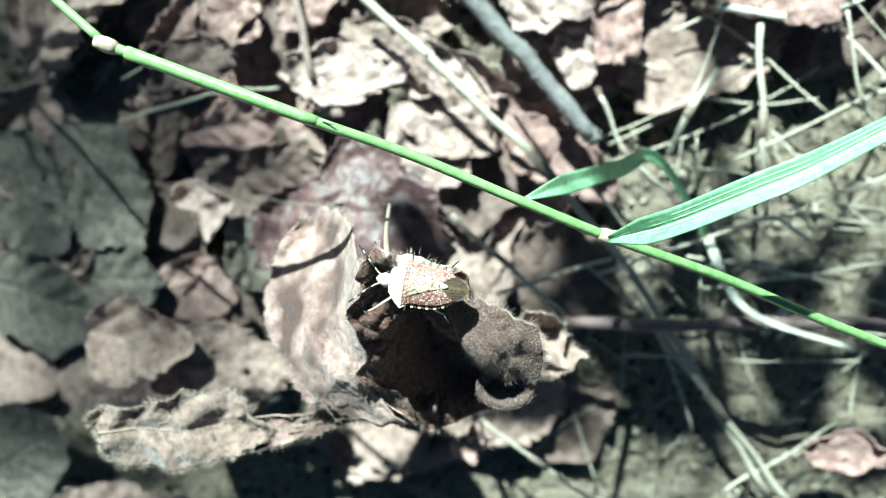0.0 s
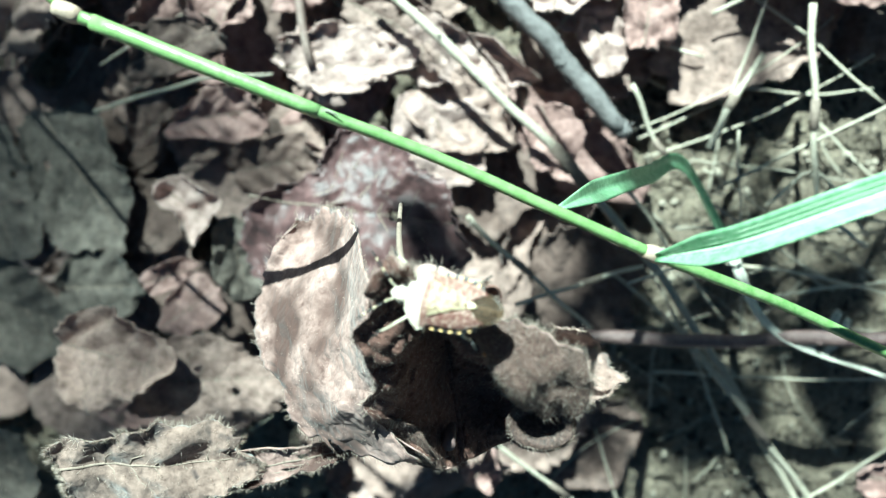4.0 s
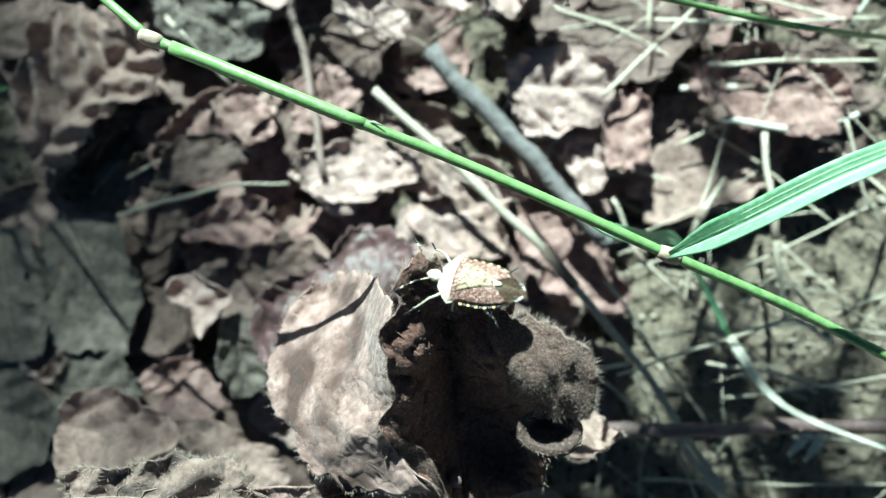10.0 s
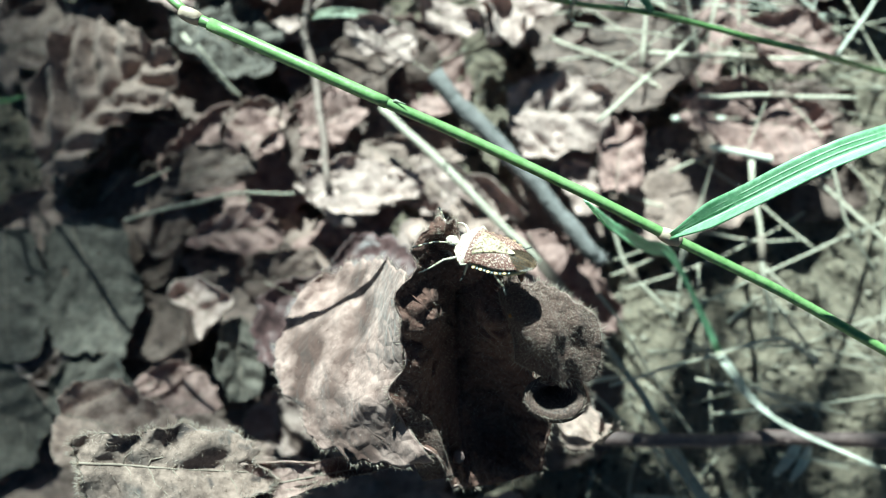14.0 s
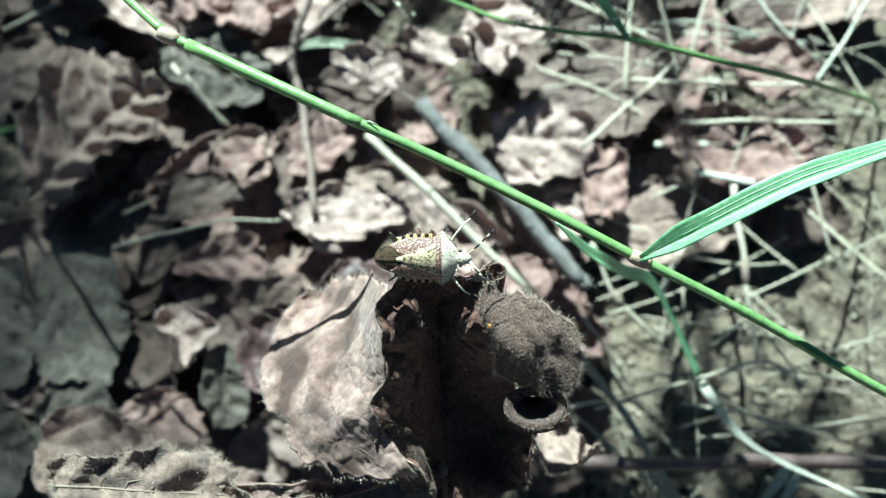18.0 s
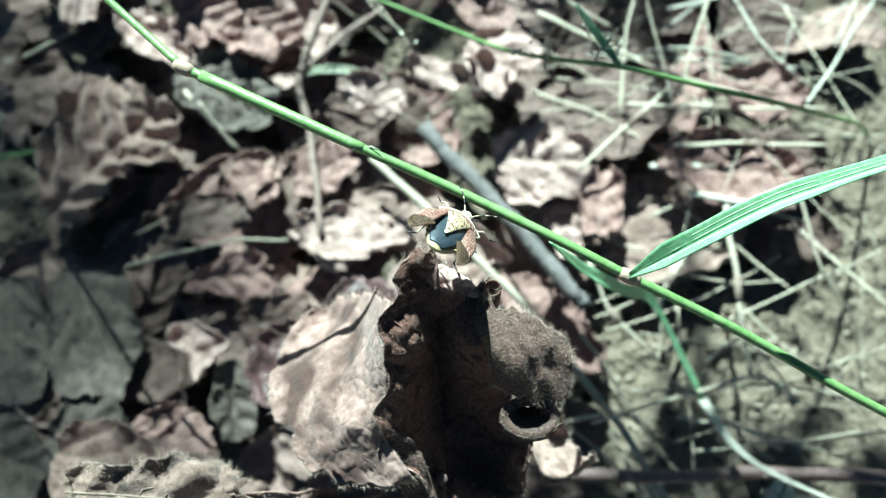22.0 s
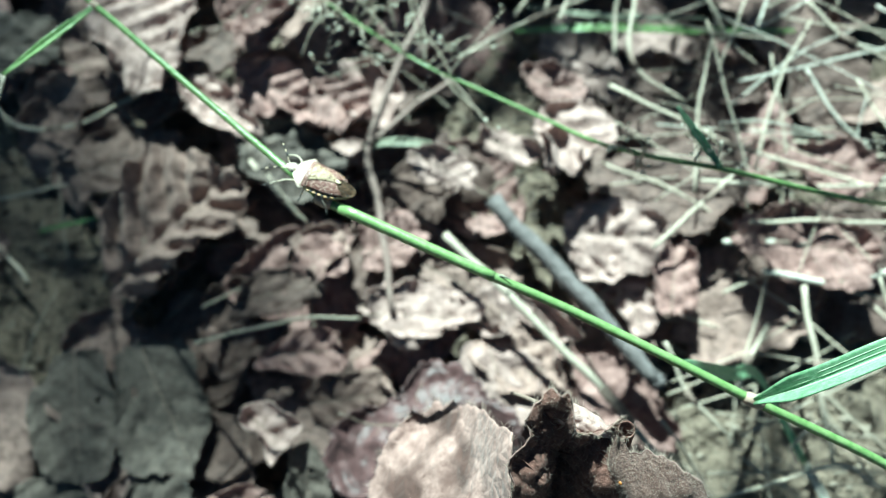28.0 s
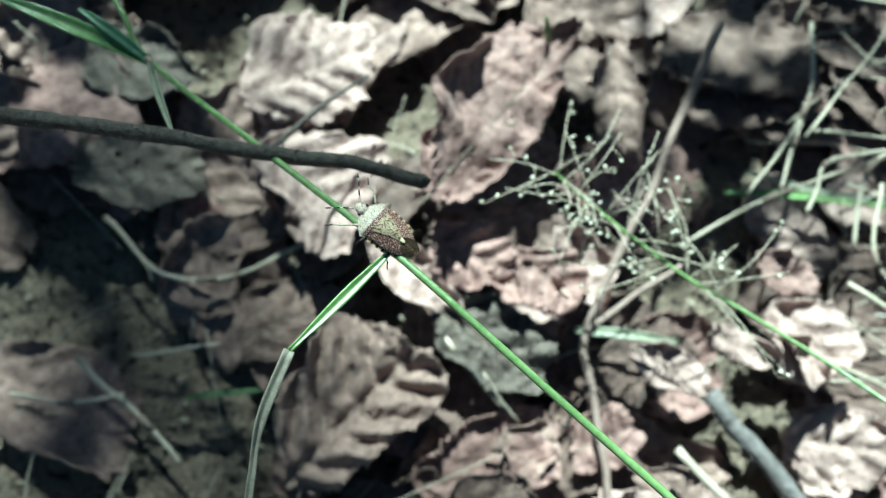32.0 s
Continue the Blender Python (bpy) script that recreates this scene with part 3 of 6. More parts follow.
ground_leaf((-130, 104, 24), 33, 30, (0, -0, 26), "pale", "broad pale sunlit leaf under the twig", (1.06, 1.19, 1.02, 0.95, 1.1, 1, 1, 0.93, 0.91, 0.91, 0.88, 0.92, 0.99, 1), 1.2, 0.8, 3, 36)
ground_leaf((-82, 101, 27), 74, 32, (14, 10, 56), "rose", "long folded pinkish grey dry leaf", (0.88, 0.74, 0.75, 0.97, 1.24, 0.95, 0.84, 0.9, 0.95, 0.84, 0.65, 0.55, 0.51, 0.49), 2, 0.6, 4, 37)
ground_leaf((-125, 75, 20), 35, 24, (-0, 0, -12), "tan", "tan leaf with soft folds", (0.76, 0.94, 1.01, 1.03, 0.93, 0.96, 1.2, 0.8, 0.66, 0.62, 0.72, 0.93, 0.79, 0.71), 1.2, 0.8, 3, 38)
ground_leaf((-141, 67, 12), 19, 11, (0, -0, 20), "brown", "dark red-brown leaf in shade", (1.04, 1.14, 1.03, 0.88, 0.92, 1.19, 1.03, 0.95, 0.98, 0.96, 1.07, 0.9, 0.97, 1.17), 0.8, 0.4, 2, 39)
ground_leaf((-88, 65, 22), 25, 18, (-0, 0, -14), "rose", "pleated rosy leaf beside the stem", (0.79, 0.93, 0.9, 1.05, 0.91, 0.96, 1.15, 0.85, 0.79, 0.9, 0.86, 0.94, 0.81, 0.73), 1.2, 1.1, 3, 40)
ground_leaf((-69, 61, 20), 20, 18, (-0, 0, -36), "rose", "crumpled rosy leaf below the seed head", (0.8, 0.87, 0.91, 0.89, 1.06, 0.88, 0.88, 1.11, 0.9, 0.86, 0.96, 0.84, 0.91, 0.94), 1.4, 0.9, 3, 41)
ground_leaf((1, 30, 18), 28, 20, (-0, 0, -4), "pale", "pale mottled dry leaf on straw", (0.86, 1.06, 0.98, 0.93, 0.97, 0.88, 1.02, 0.9, 0.83, 0.96, 0.99, 0.99, 1.14, 0.89), 1.2, 0.8, 3, 42)
ground_leaf((-55, 108, 18), 31, 13, (-0, 0, -81), "tan", "narrow tan leaf with grey edge", (0.89, 1.03, 0.91, 0.97, 0.92, 0.89, 1.07, 0.86, 0.85, 1.04, 0.93, 0.97, 1.05, 0.87), 1, 0.4, 4, 43)
# deep shade is put into the colour of the next two leaves
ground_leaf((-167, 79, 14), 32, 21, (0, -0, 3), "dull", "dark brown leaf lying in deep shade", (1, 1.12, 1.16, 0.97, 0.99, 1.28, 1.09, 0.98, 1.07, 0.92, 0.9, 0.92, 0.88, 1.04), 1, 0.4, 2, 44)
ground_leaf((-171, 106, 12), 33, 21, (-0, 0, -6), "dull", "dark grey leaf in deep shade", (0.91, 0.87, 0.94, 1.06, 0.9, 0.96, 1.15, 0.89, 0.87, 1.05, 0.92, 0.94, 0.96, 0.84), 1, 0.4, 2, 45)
ground_leaf((47, 30, 18), 40, 22, (-0, 0, -8), "rose", "large reddish brown curled leaf", (0.9, 1.01, 0.83, 0.83, 1.01, 0.92, 0.91, 0.97, 0.89, 0.95, 0.91, 0.96, 1.1, 0.91), 1.4, 0.8, 4, 46)
ground_leaf((53, 48, 22), 26, 17, (-0, 0, -5), "rose", "reddish brown leaf under straw", (0.98, 0.84, 0.84, 1.04, 0.9, 0.9, 1.07, 0.89, 0.89, 1.06, 0.89, 0.94, 0.87, 0.83), 1, 0.4, 3, 47)
ground_leaf((-3, 29, 16), 24, 19, (0, -0, 87), "pale", "pale mottled leaf with folds", (0.92, 0.94, 1.1, 0.96, 0.92, 0.87, 0.98, 0.94, 1.1, 0.94, 0.88, 1.03, 0.99, 1.09), 1.3, 0.8, 3, 48)
ground_leaf((15, 21, 16), 23, 13, (0, -0, 84), "rose", "narrow rosy leaf scrap", (0.95, 0.82, 0.84, 1.05, 0.85, 0.85, 1.08, 0.93, 0.92, 1.13, 0.92, 0.86, 0.99, 0.89), 1, 0.4, 3, 49)
ground_leaf((-42, 44, 24), 21, 12, (-0, 0, -23), "pale", "small cream leaf scrap in sun", (0.91, 0.95, 0.89, 0.79, 0.86, 0.88, 0.83, 0.98, 0.88, 0.84, 0.99, 0.92, 0.87, 1), 1, 0.4, 3, 50)
ground_leaf((-14, 48, 26), 15, 11, (-0, 0, -51), "pale", "bright pale curled leaf scrap", (1.01, 0.87, 0.94, 1.01, 0.88, 0.94, 0.88, 0.85, 1.03, 0.87, 0.82, 0.97, 0.87, 0.91), 1, 0.4, 4, 51)
ground_leaf((-3, -6, 20), 16, 13, (-0, 0, -66), "rose", "smooth pinkish leaf behind the curled one", (0.97, 0.86, 0.88, 0.99, 0.85, 0.9, 0.9, 0.89, 1.08, 0.97, 0.86, 0.97, 1.05, 0.9), 0.5, 0.3, 2, 52)
ground_leaf((-22, -1, 16), 28, 20, (-0, 0, -14), "tan", "tan leaf behind the curled one", (0.88, 0.86, 0.92, 0.85, 0.95, 0.84, 0.76, 0.84, 0.94, 0.84, 0.92, 0.93, 0.89, 1.07), 1, 0.4, 3, 53)
ground_leaf((-16, 9, 14), 23, 9, (-0, 0, -30), "pale", "pale leaf under the straw", (0.84, 1.03, 0.89, 0.93, 1.08, 0.89, 0.91, 0.96, 0.85, 0.93, 0.86, 0.88, 1.01, 0.82), 0.8, 0.4, 3, 54)
ground_leaf((-61, -12, 16), 23, 13, (0, -0, 10), "brown", "dark brown leaf behind the purple one", (0.94, 0.91, 1.1, 1, 0.98, 1.18, 1.07, 0.94, 1.03, 1.07, 0.97, 0.97, 0.9, 1.04), 1, 0.4, 2, 55)
ground_leaf((2, -41, 59), 16, 10, (-21, -16, -35), "tan", "downy tan leaf tip", (0.85, 0.92, 0.83, 0.87, 0.93, 0.88, 0.99, 1.01, 0.94, 1.09, 1.1, 1.09, 0.93, 0.89), 0.9, 0.5, 5, 56, hairy=500)
ground_leaf((-15, -72, 30), 10, 8, (0, -0, 33), "rose", "small curled rosy scrap", (0.95, 1.02, 1.01, 0.84, 0.86, 1.11, 0.98, 0.96, 0.94, 0.95, 1.15, 0.92, 0.92, 1.09), 0.8, 0.4, 4, 57)
ground_leaf((67, -73, 20), 21, 12, (0, -0, 3), "rose", "reddish brown leaf on the soil", (0.98, 0.84, 0.88, 0.98, 0.84, 0.89, 1.04, 0.89, 0.93, 0.88, 0.86, 0.98, 0.83, 0.87), 1, 0.4, 3, 58)
ground_leaf((-109, -102, 20), 43, 20, (0, -0, 9), "tan", "tan leaf under the long grey one", (0.94, 1.11, 0.97, 0.99, 0.95, 0.99, 1.07, 0.89, 0.92, 1.18, 0.98, 0.98, 1.17, 0.96), 1, 0.4, 3, 59)
# shade is part of this leaf's colour too
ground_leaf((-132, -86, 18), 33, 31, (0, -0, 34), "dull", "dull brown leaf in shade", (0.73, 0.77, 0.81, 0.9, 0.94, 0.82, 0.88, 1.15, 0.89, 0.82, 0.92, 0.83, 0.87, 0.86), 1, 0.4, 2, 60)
ground_leaf((-27, 11, 16), 19, 16, (-0, 0, -23), "pale", "pale leaf between straw and stick", (1.05, 0.85, 0.83, 0.86, 0.9, 1.08, 0.83, 0.8, 1, 1, 0.93, 1.08, 0.92, 0.89), 1, 0.4, 3, 61)
ground_leaf((-46, 9, 18), 33, 17, (-0, 0, -5), "pale", "cream leaf with brown folds", (0.84, 1.01, 0.83, 0.84, 1.01, 0.89, 0.95, 0.88, 0.85, 0.84, 0.87, 0.84, 0.73, 0.74), 1.2, 0.8, 3, 62)
ground_leaf((6, 12, 14), 14, 10, (-0, 0, -69), "pale", "pale scrap beside the stick", (0.9, 1, 1.03, 0.95, 1.08, 1.25, 0.95, 0.94, 1.15, 0.99, 0.8, 0.79, 0.95, 0.99), 0.8, 0.4, 3, 63)


def under_litter():
    """The lower layer of leaf scraps, too many to count."""
    rng = random.Random(11)
    for material, count in (("tan", 64), ("brown", 74), ("rose", 40), ("pale", 22)):
        pieces = []
        for k in range(count):
            x, y = rng.uniform(-215, 75), rng.uniform(-85, 165)
            if x > 5 and y < 18 and rng.random() < 0.93 or x < -122 and y < 62 and rng.random() < 0.8:
                continue
            length, width = rng.uniform(30, 58), rng.uniform(20, 40)
            place = leaf_form(length, width, 200 + k * 3 + len(material), 6, 3.5, 1.0)
            turn = Matrix.Translation((x, y, soil_height(x, y) + rng.uniform(3, 9))) @ Euler((rng.uniform(-0.3, 0.3), rng.uniform(-0.3, 0.3), rng.uniform(0, 6.3))).to_matrix().to_4x4()
            verts, faces = sheet(30, 22, place, 0.3)
            pieces.append(([turn @ v for v in verts], faces))
        tagged(part("leaf_litter", joined(*pieces), material), "broken scraps of dry leaves covering the soil", "leaf litter", kind="stuff")


under_litter()


# ---- straws, sticks and twigs ----
def stick(name, material, label, category, r0, r1, points):
    base = Vector(points[0])
    seed = len(label) + int(base.x)
    label = label if len(label.split()) > 4 else label + " on the ground"
    line = smooth_line([Vector(p) - base for p in points], 7)
    line = [p + Vector((noise.noise(p * 0.08 + base), noise.noise(p * 0.08 - base), 0.4 * noise.noise(p * 0.1 + base))) * (0.35 if material == "barkdark" else min(1.2, 0.6 + r0 * 0.4)) for p in line]
    ob = thing(name, base, label, category, "straws and sticks on the ground")
    dry = material in ("straw", "white")
    part("stem", tube(line, lambda t: (r0 + (r1 - r0) * t) * (1 + 0.1 * noise.noise(Vector((t * 9, seed, 0)))), 10, 0.65 if dry else 1.0, 0.12 if dry else 0.28, seed, 0.05 if dry else 0.03), material, ob)
    if r0 >= 1.5 or material == "barkdark" and r0 > 1:
        rng = random.Random(seed)
        spikes = []
        for _ in range(160 if material == "barkdark" else 60):
            p = line[rng.randrange(1, len(line))].lerp(line[0] if rng.random() < 0.02 else line[rng.randrange(1, len(line))], 0.0)
            way = Vector((rng.gauss(0, 1), rng.gauss(0, 1), rng.gauss(0, 1))).normalized()
            spikes.append(tube([p + way * r0 * 0.7, p + way * (r0 * 1.15), p + way * (r0 + rng.uniform(0.3, 0.9))], lambda t: 0.16 * (1 - 0.8 * t), 5))
        tagged(part("flaky_bark", joined(*spikes), material, ob), kind="stuff")
        end = line[-1]
        part("broken_end", ellipsoid(end, (r1 * 0.9, r1 * 1.05, r1 * 0.95), 7, 10, lambda p: p + Vector((0.5, 0.5, 0.5)) * noise.noise(p * 1.3) * r1), "black" if material == "barkdark" else material, ob, "dark splintered end")
    if r0 >= 0.9 and not dry:
        rng = random.Random(seed + 5)
        for k in (len(line) // 3, 2 * len(line) // 3):
            way = Vector((rng.gauss(0, 1), rng.gauss(0, 1), 0.8)).normalized()
            part("knot", ellipsoid(line[k] + way * r0 * 0.75, (r0 * 0.7, r0 * 0.55, r0 * 0.5), 7, 10, lambda p: p + way * 0.3 * r0 * noise.noise(p * 1.7)), material, ob, "small rough knot")
    if r0 >= 0.5 and dry:
        k = len(line) // 2
        part("joint", tube(line[k - 1:k + 2], lambda t: 1.25 * r0, 8, 0.75), "vein", ob)
    return ob


def fibres():
    """Short dry grass fibres strewn over the soil and litter, too many to count."""
    rng = random.Random(21)
    pieces = []
    for _ in range(280):
        x, y = rng.uniform(-215, 95), rng.uniform(-95, 160)
        if x < 5 and rng.random() < 0.55:
            continue
        a, size = rng.uniform(0, math.pi), rng.uniform(6, 30)
        z = soil_height(x, y) + (rng.uniform(1, 5) if x > 5 and y < 25 else rng.uniform(6, 15))
        way = Vector((math.cos(a), math.sin(a), rng.uniform(-0.1, 0.1))) * size / 2
        c = Vector((x, y, z))
        r = rng.uniform(0.12, 0.34)
        pieces.append(tube(smooth_line([c - way, c + Vector((rng.gauss(0, 1.2), rng.gauss(0, 1.2), 0.8)), c + way], 4), lambda t: r * (1 - 0.4 * t), 6, 0.7))
    return tagged(part("grass_fibres", joined(*pieces), "straw"), "short dry grass fibres strewn over the soil", "dry grass", kind="stuff")


fibres()
stick("straw", "straw", "long pale flattened dry straw", "straw", 1.00, 0.80, [(-40.5, 26.7, 26.0), (-19.9, 7.8, 26.0), (-0.4, -11.4, 24.0), (26.9, -44.7, 18.0), (54.0, -88.7, 14.0)])
stick("stick", "bark", "weathered grey brown stick with dark end", "stick", 2.20, 2.00, [(-29.7, 39.0, 16.0), (-13.9, 22.4, 16.0), (-1.2, 8.2, 16.0), (10.8, -4.3, 16.0)])
stick("dry_stalk", "pinkstalk", "slender rosy brown dry stalk", "stalk", 1.00, 0.90, [(-36.8, 122.0, 34.0), (-46.8, 91.1, 30.0), (-55.0, 68.8, 26.0), (-61.4, 49.3, 22.0), (-57.5, 34.5, 20.0), (-52.1, 7.8, 20.0)])
stick("straw", "straw", "pale upright dry straw", "straw", 0.70, 0.55, [(43.9, 18.9, 21.0), (45.0, -1.6, 22.0), (47.6, -21.3, 22.0)])
stick("straw", "straw", "fine pale dry straw", "straw", 0.45, 0.30, [(56.1, -25.8, 24.0), (46.9, -21.3, 24.0), (29.7, -27.4, 26.0), (11.8, -33.7, 28.0)])
stick("straw", "white", "short bleached white straw", "straw", 0.75, 0.65, [(27.6, 30.6, 15.0), (42.1, 30.9, 15.0), (57.2, 31.3, 15.0)])
stick("twig", "twig", "dark purplish brown twig", "twig", 1.30, 1.40, [(0.3, -44.8, 26.0), (22.9, -43.7, 30.0), (45.3, -42.2, 32.0), (76.0, -41.0, 34.0)])
stick("twig", "barkdark", "dark rough broken twig", "twig", 1.30, 1.15, [(-169.3, 70.7, 78.0), (-149.6, 70.1, 77.0), (-127.7, 69.4, 75.0), (-113.3, 69.7, 73.0), (-101.9, 68.1, 72.0)])
stick("straw", "straw", "pale forked dry straw", "straw", 0.50, 0.40, [(8.6, 26.1, 22.0), (22.6, 39.3, 24.0), (31.2, 48.8, 24.0)])
stick("straw", "straw", "thin dry straw", "straw", 0.50, 0.40, [(-13.4, -68.5, 24.0), (-0.4, -80.6, 20.0), (14.8, -92.6, 14.0)])
stick("straw", "straw", "pale bent dry straw", "straw", 0.80, 0.70, [(22.7, -43.8, 22.0), (40.4, -65.5, 18.0), (59.9, -90.8, 12.0)])
stick("straw", "straw", "thin dry straw", "straw", 0.40, 0.35, [(44.2, -88.9, 12.0), (55.9, -78.7, 14.0), (68.2, -67.7, 16.0)])
stick("straw", "straw", "pale thin dry straw", "straw", 0.50, 0.40, [(-1.8, 66.5, 26.0), (28.3, 52.7, 24.0), (63.9, 42.4, 22.0)])
stick("straw", "straw", "pale thin dry straw", "straw", 0.50, 0.40, [(20.0, 42.9, 24.0), (43.8, 42.7, 24.0), (68.3, 44.0, 22.0)])
stick("straw", "straw", "pale thin dry straw", "straw", 0.55, 0.40, [(32.8, 34.7, 20.0), (51.4, 35.2, 20.0), (68.4, 35.0, 20.0)])
stick("straw", "straw", "pale thin dry straw", "straw", 0.50, 0.40, [(-39.5, 72.7, 26.0), (-18.7, 85.8, 26.0), (12.6, 99.5, 26.0)])
stick("straw", "straw", "bent dry straw", "straw", 0.60, 0.40, [(-13.0, 126.9, 30.0), (-13.1, 106.5, 28.0), (-26.0, 85.1, 26.0)])
stick("straw", "straw", "bent dry straw", "straw", 0.60, 0.50, [(15.6, 101.9, 30.0), (0.7, 93.5, 30.0), (-0.4, 74.2, 26.0)])
stick("straw", "straw", "dry straw", "straw", 0.50, 0.40, [(3.9, 89.4, 30.0), (3.4, 71.8, 28.0), (16.5, 63.5, 24.0)])
stick("straw", "straw", "dry grey stem lying on the soil", "straw", 0.70, 0.50, [(-174.9, 34.8, 10.0), (-157.5, 22.1, 10.0), (-148.6, 14.0, 10.0)])
stick("straw", "straw", "dry grey stem lying on the soil", "straw", 0.50, 0.40, [(-188.5, 25.8, 10.0), (-175.8, 25.0, 10.0), (-162.8, 28.0, 12.0)])
stick("straw", "straw", "dry grey stem", "straw", 0.60, 0.50, [(-172.3, 67.7, 14.0), (-157.4, 55.1, 14.0), (-140.8, 57.4, 14.0), (-126.1, 65.6, 14.0)])
stick("straw", "straw", "thin dry stem", "straw", 0.40, 0.35, [(-163.0, 36.7, 8.0), (-143.4, 41.0, 10.0)])
stick("straw", "straw", "thin dry stem", "straw", 0.50, 0.40, [(-92.4, 46.2, 18.0), (-78.0, 32.1, 16.0)])
stick("twig", "barkdark", "thin dark twig", "twig", 0.60, 0.40, [(-130.5, 77.5, 50.0), (-123.3, 90.6, 40.0), (-114.5, 99.7, 36.0)])
stick("straw", "straw", "pale thin dry straw", "straw", 0.45, 0.35, [(-99.3, -1.4, 20.0), (-77.9, 4.4, 22.0), (-59.7, 6.6, 22.0)])
stick("straw", "straw", "thin dry stem in shade", "straw", 0.40, 0.30, [(-84.0, 39.1, 28.0), (-74.5, 28.8, 20.0)])
stick("straw", "straw", "thin dry straw", "straw", 0.40, 0.30, [(9.4, -14.0, 26.0), (20.3, -27.5, 20.0), (32.8, -43.8, 14.0)])
stick("straw", "straw", "thin dry straw", "straw", 0.45, 0.35, [(37.4, -18.4, 24.0), (47.3, -12.5, 20.0), (59.4, -25.1, 16.0)])
stick("straw", "straw", "grey dry straw", "straw", 0.80, 0.60, [(26.0, -7.7, 22.0), (30.6, 0.7, 20.0), (36.7, 10.3, 16.0)])
stick("straw", "straw", "thin grey straw", "straw", 0.50, 0.40, [(11.4, 4.3, 20.0), (18.0, -7.9, 18.0), (28.5, -18.0, 16.0)])
stick("straw", "straw", "thin grey straw", "straw", 0.50, 0.40, [(-9.9, -39.2, 24.0), (5.0, -33.7, 24.0), (14.8, -31.3, 22.0)])
stick("straw", "straw", "thin grey straw", "straw", 0.60, 0.40, [(-18.7, -20.1, 36.0), (-8.5, -30.7, 28.0), (5.4, -44.9, 20.0)])
stick("straw", "straw", "pale fine straw", "straw", 0.40, 0.30, [(59.8, 20.8, 24.0), (63.8, 6.4, 22.0), (70.8, -5.2, 20.0)])
stick("straw", "white", "bleached dry straw", "straw", 0.80, 0.60, [(35.6, 23.1, 18.0), (53.0, 20.3, 18.0), (64.9, 24.3, 18.0)])
stick("straw", "straw", "thin dry straw", "straw", 0.50, 0.30, [(45.7, 88.8, 30.0), (55.3, 79.4, 28.0), (69.0, 73.2, 26.0)])
stick("straw", "straw", "thin dry straw", "straw", 0.50, 0.30, [(20.0, 86.4, 34.0), (26.2, 77.4, 30.0), (32.7, 72.6, 28.0)])
stick("dry_stalk", "pinkstalk", "slender dry stalk", "stalk", 0.80, 0.60, [(-60.1, 51.2, 22.0), (-51.8, 58.3, 24.0), (-40.9, 66.9, 26.0)])
stick("straw", "straw", "forked dry straw", "straw", 0.55, 0.45, [(-13.0, 108.2, 28.0), (-15.3, 98.3, 27.0), (-18.3, 86.6, 26.0)])
stick("straw", "straw", "sharply bent pale straw", "straw", 0.50, 0.45, [(12.9, 97.8, 34.0), (-2.9, 94.7, 34.0), (-11.7, 91.4, 34.0), (-13.4, 85.7, 33.0), (-15.3, 80.5, 32.0)])


# ---- the green grass ----
STEM = [(-57.1, 10.6, 100.0), (-31.9, 0.5, 97.0), (-17.5, -5.1, 95.0), (-2.8, -11.7, 94.0), (8.8, -16.9, 92.0), (25.0, -23.5, 88.0), (40.6, -30.9, 84.0), (57.0, -38.0, 80.0)]


def blade_form(points, half, keel=0.25, twist=None, ripple=0.0):
    """A grass blade along points: half(t) its half width, a shallow keel along the middle."""
    line = smooth_line(points, 8)
    axes = frames_along(line)
    n = len(line) - 1

    def place(u, v):
        i = min(int(round(u * n)), n)
        side, up = axes[i]
        a = twist(u) if twist else 0.0
        s = 2 * v - 1
        w = half(u)
        return line[i] + (side * math.cos(a) + up * math.sin(a)) * s * w + (up * math.cos(a) - side * math.sin(a)) * (keel * w * (abs(s) - 0.5) + ripple * math.sin(u * 23 + s * 2) * s * s)
    return n, place


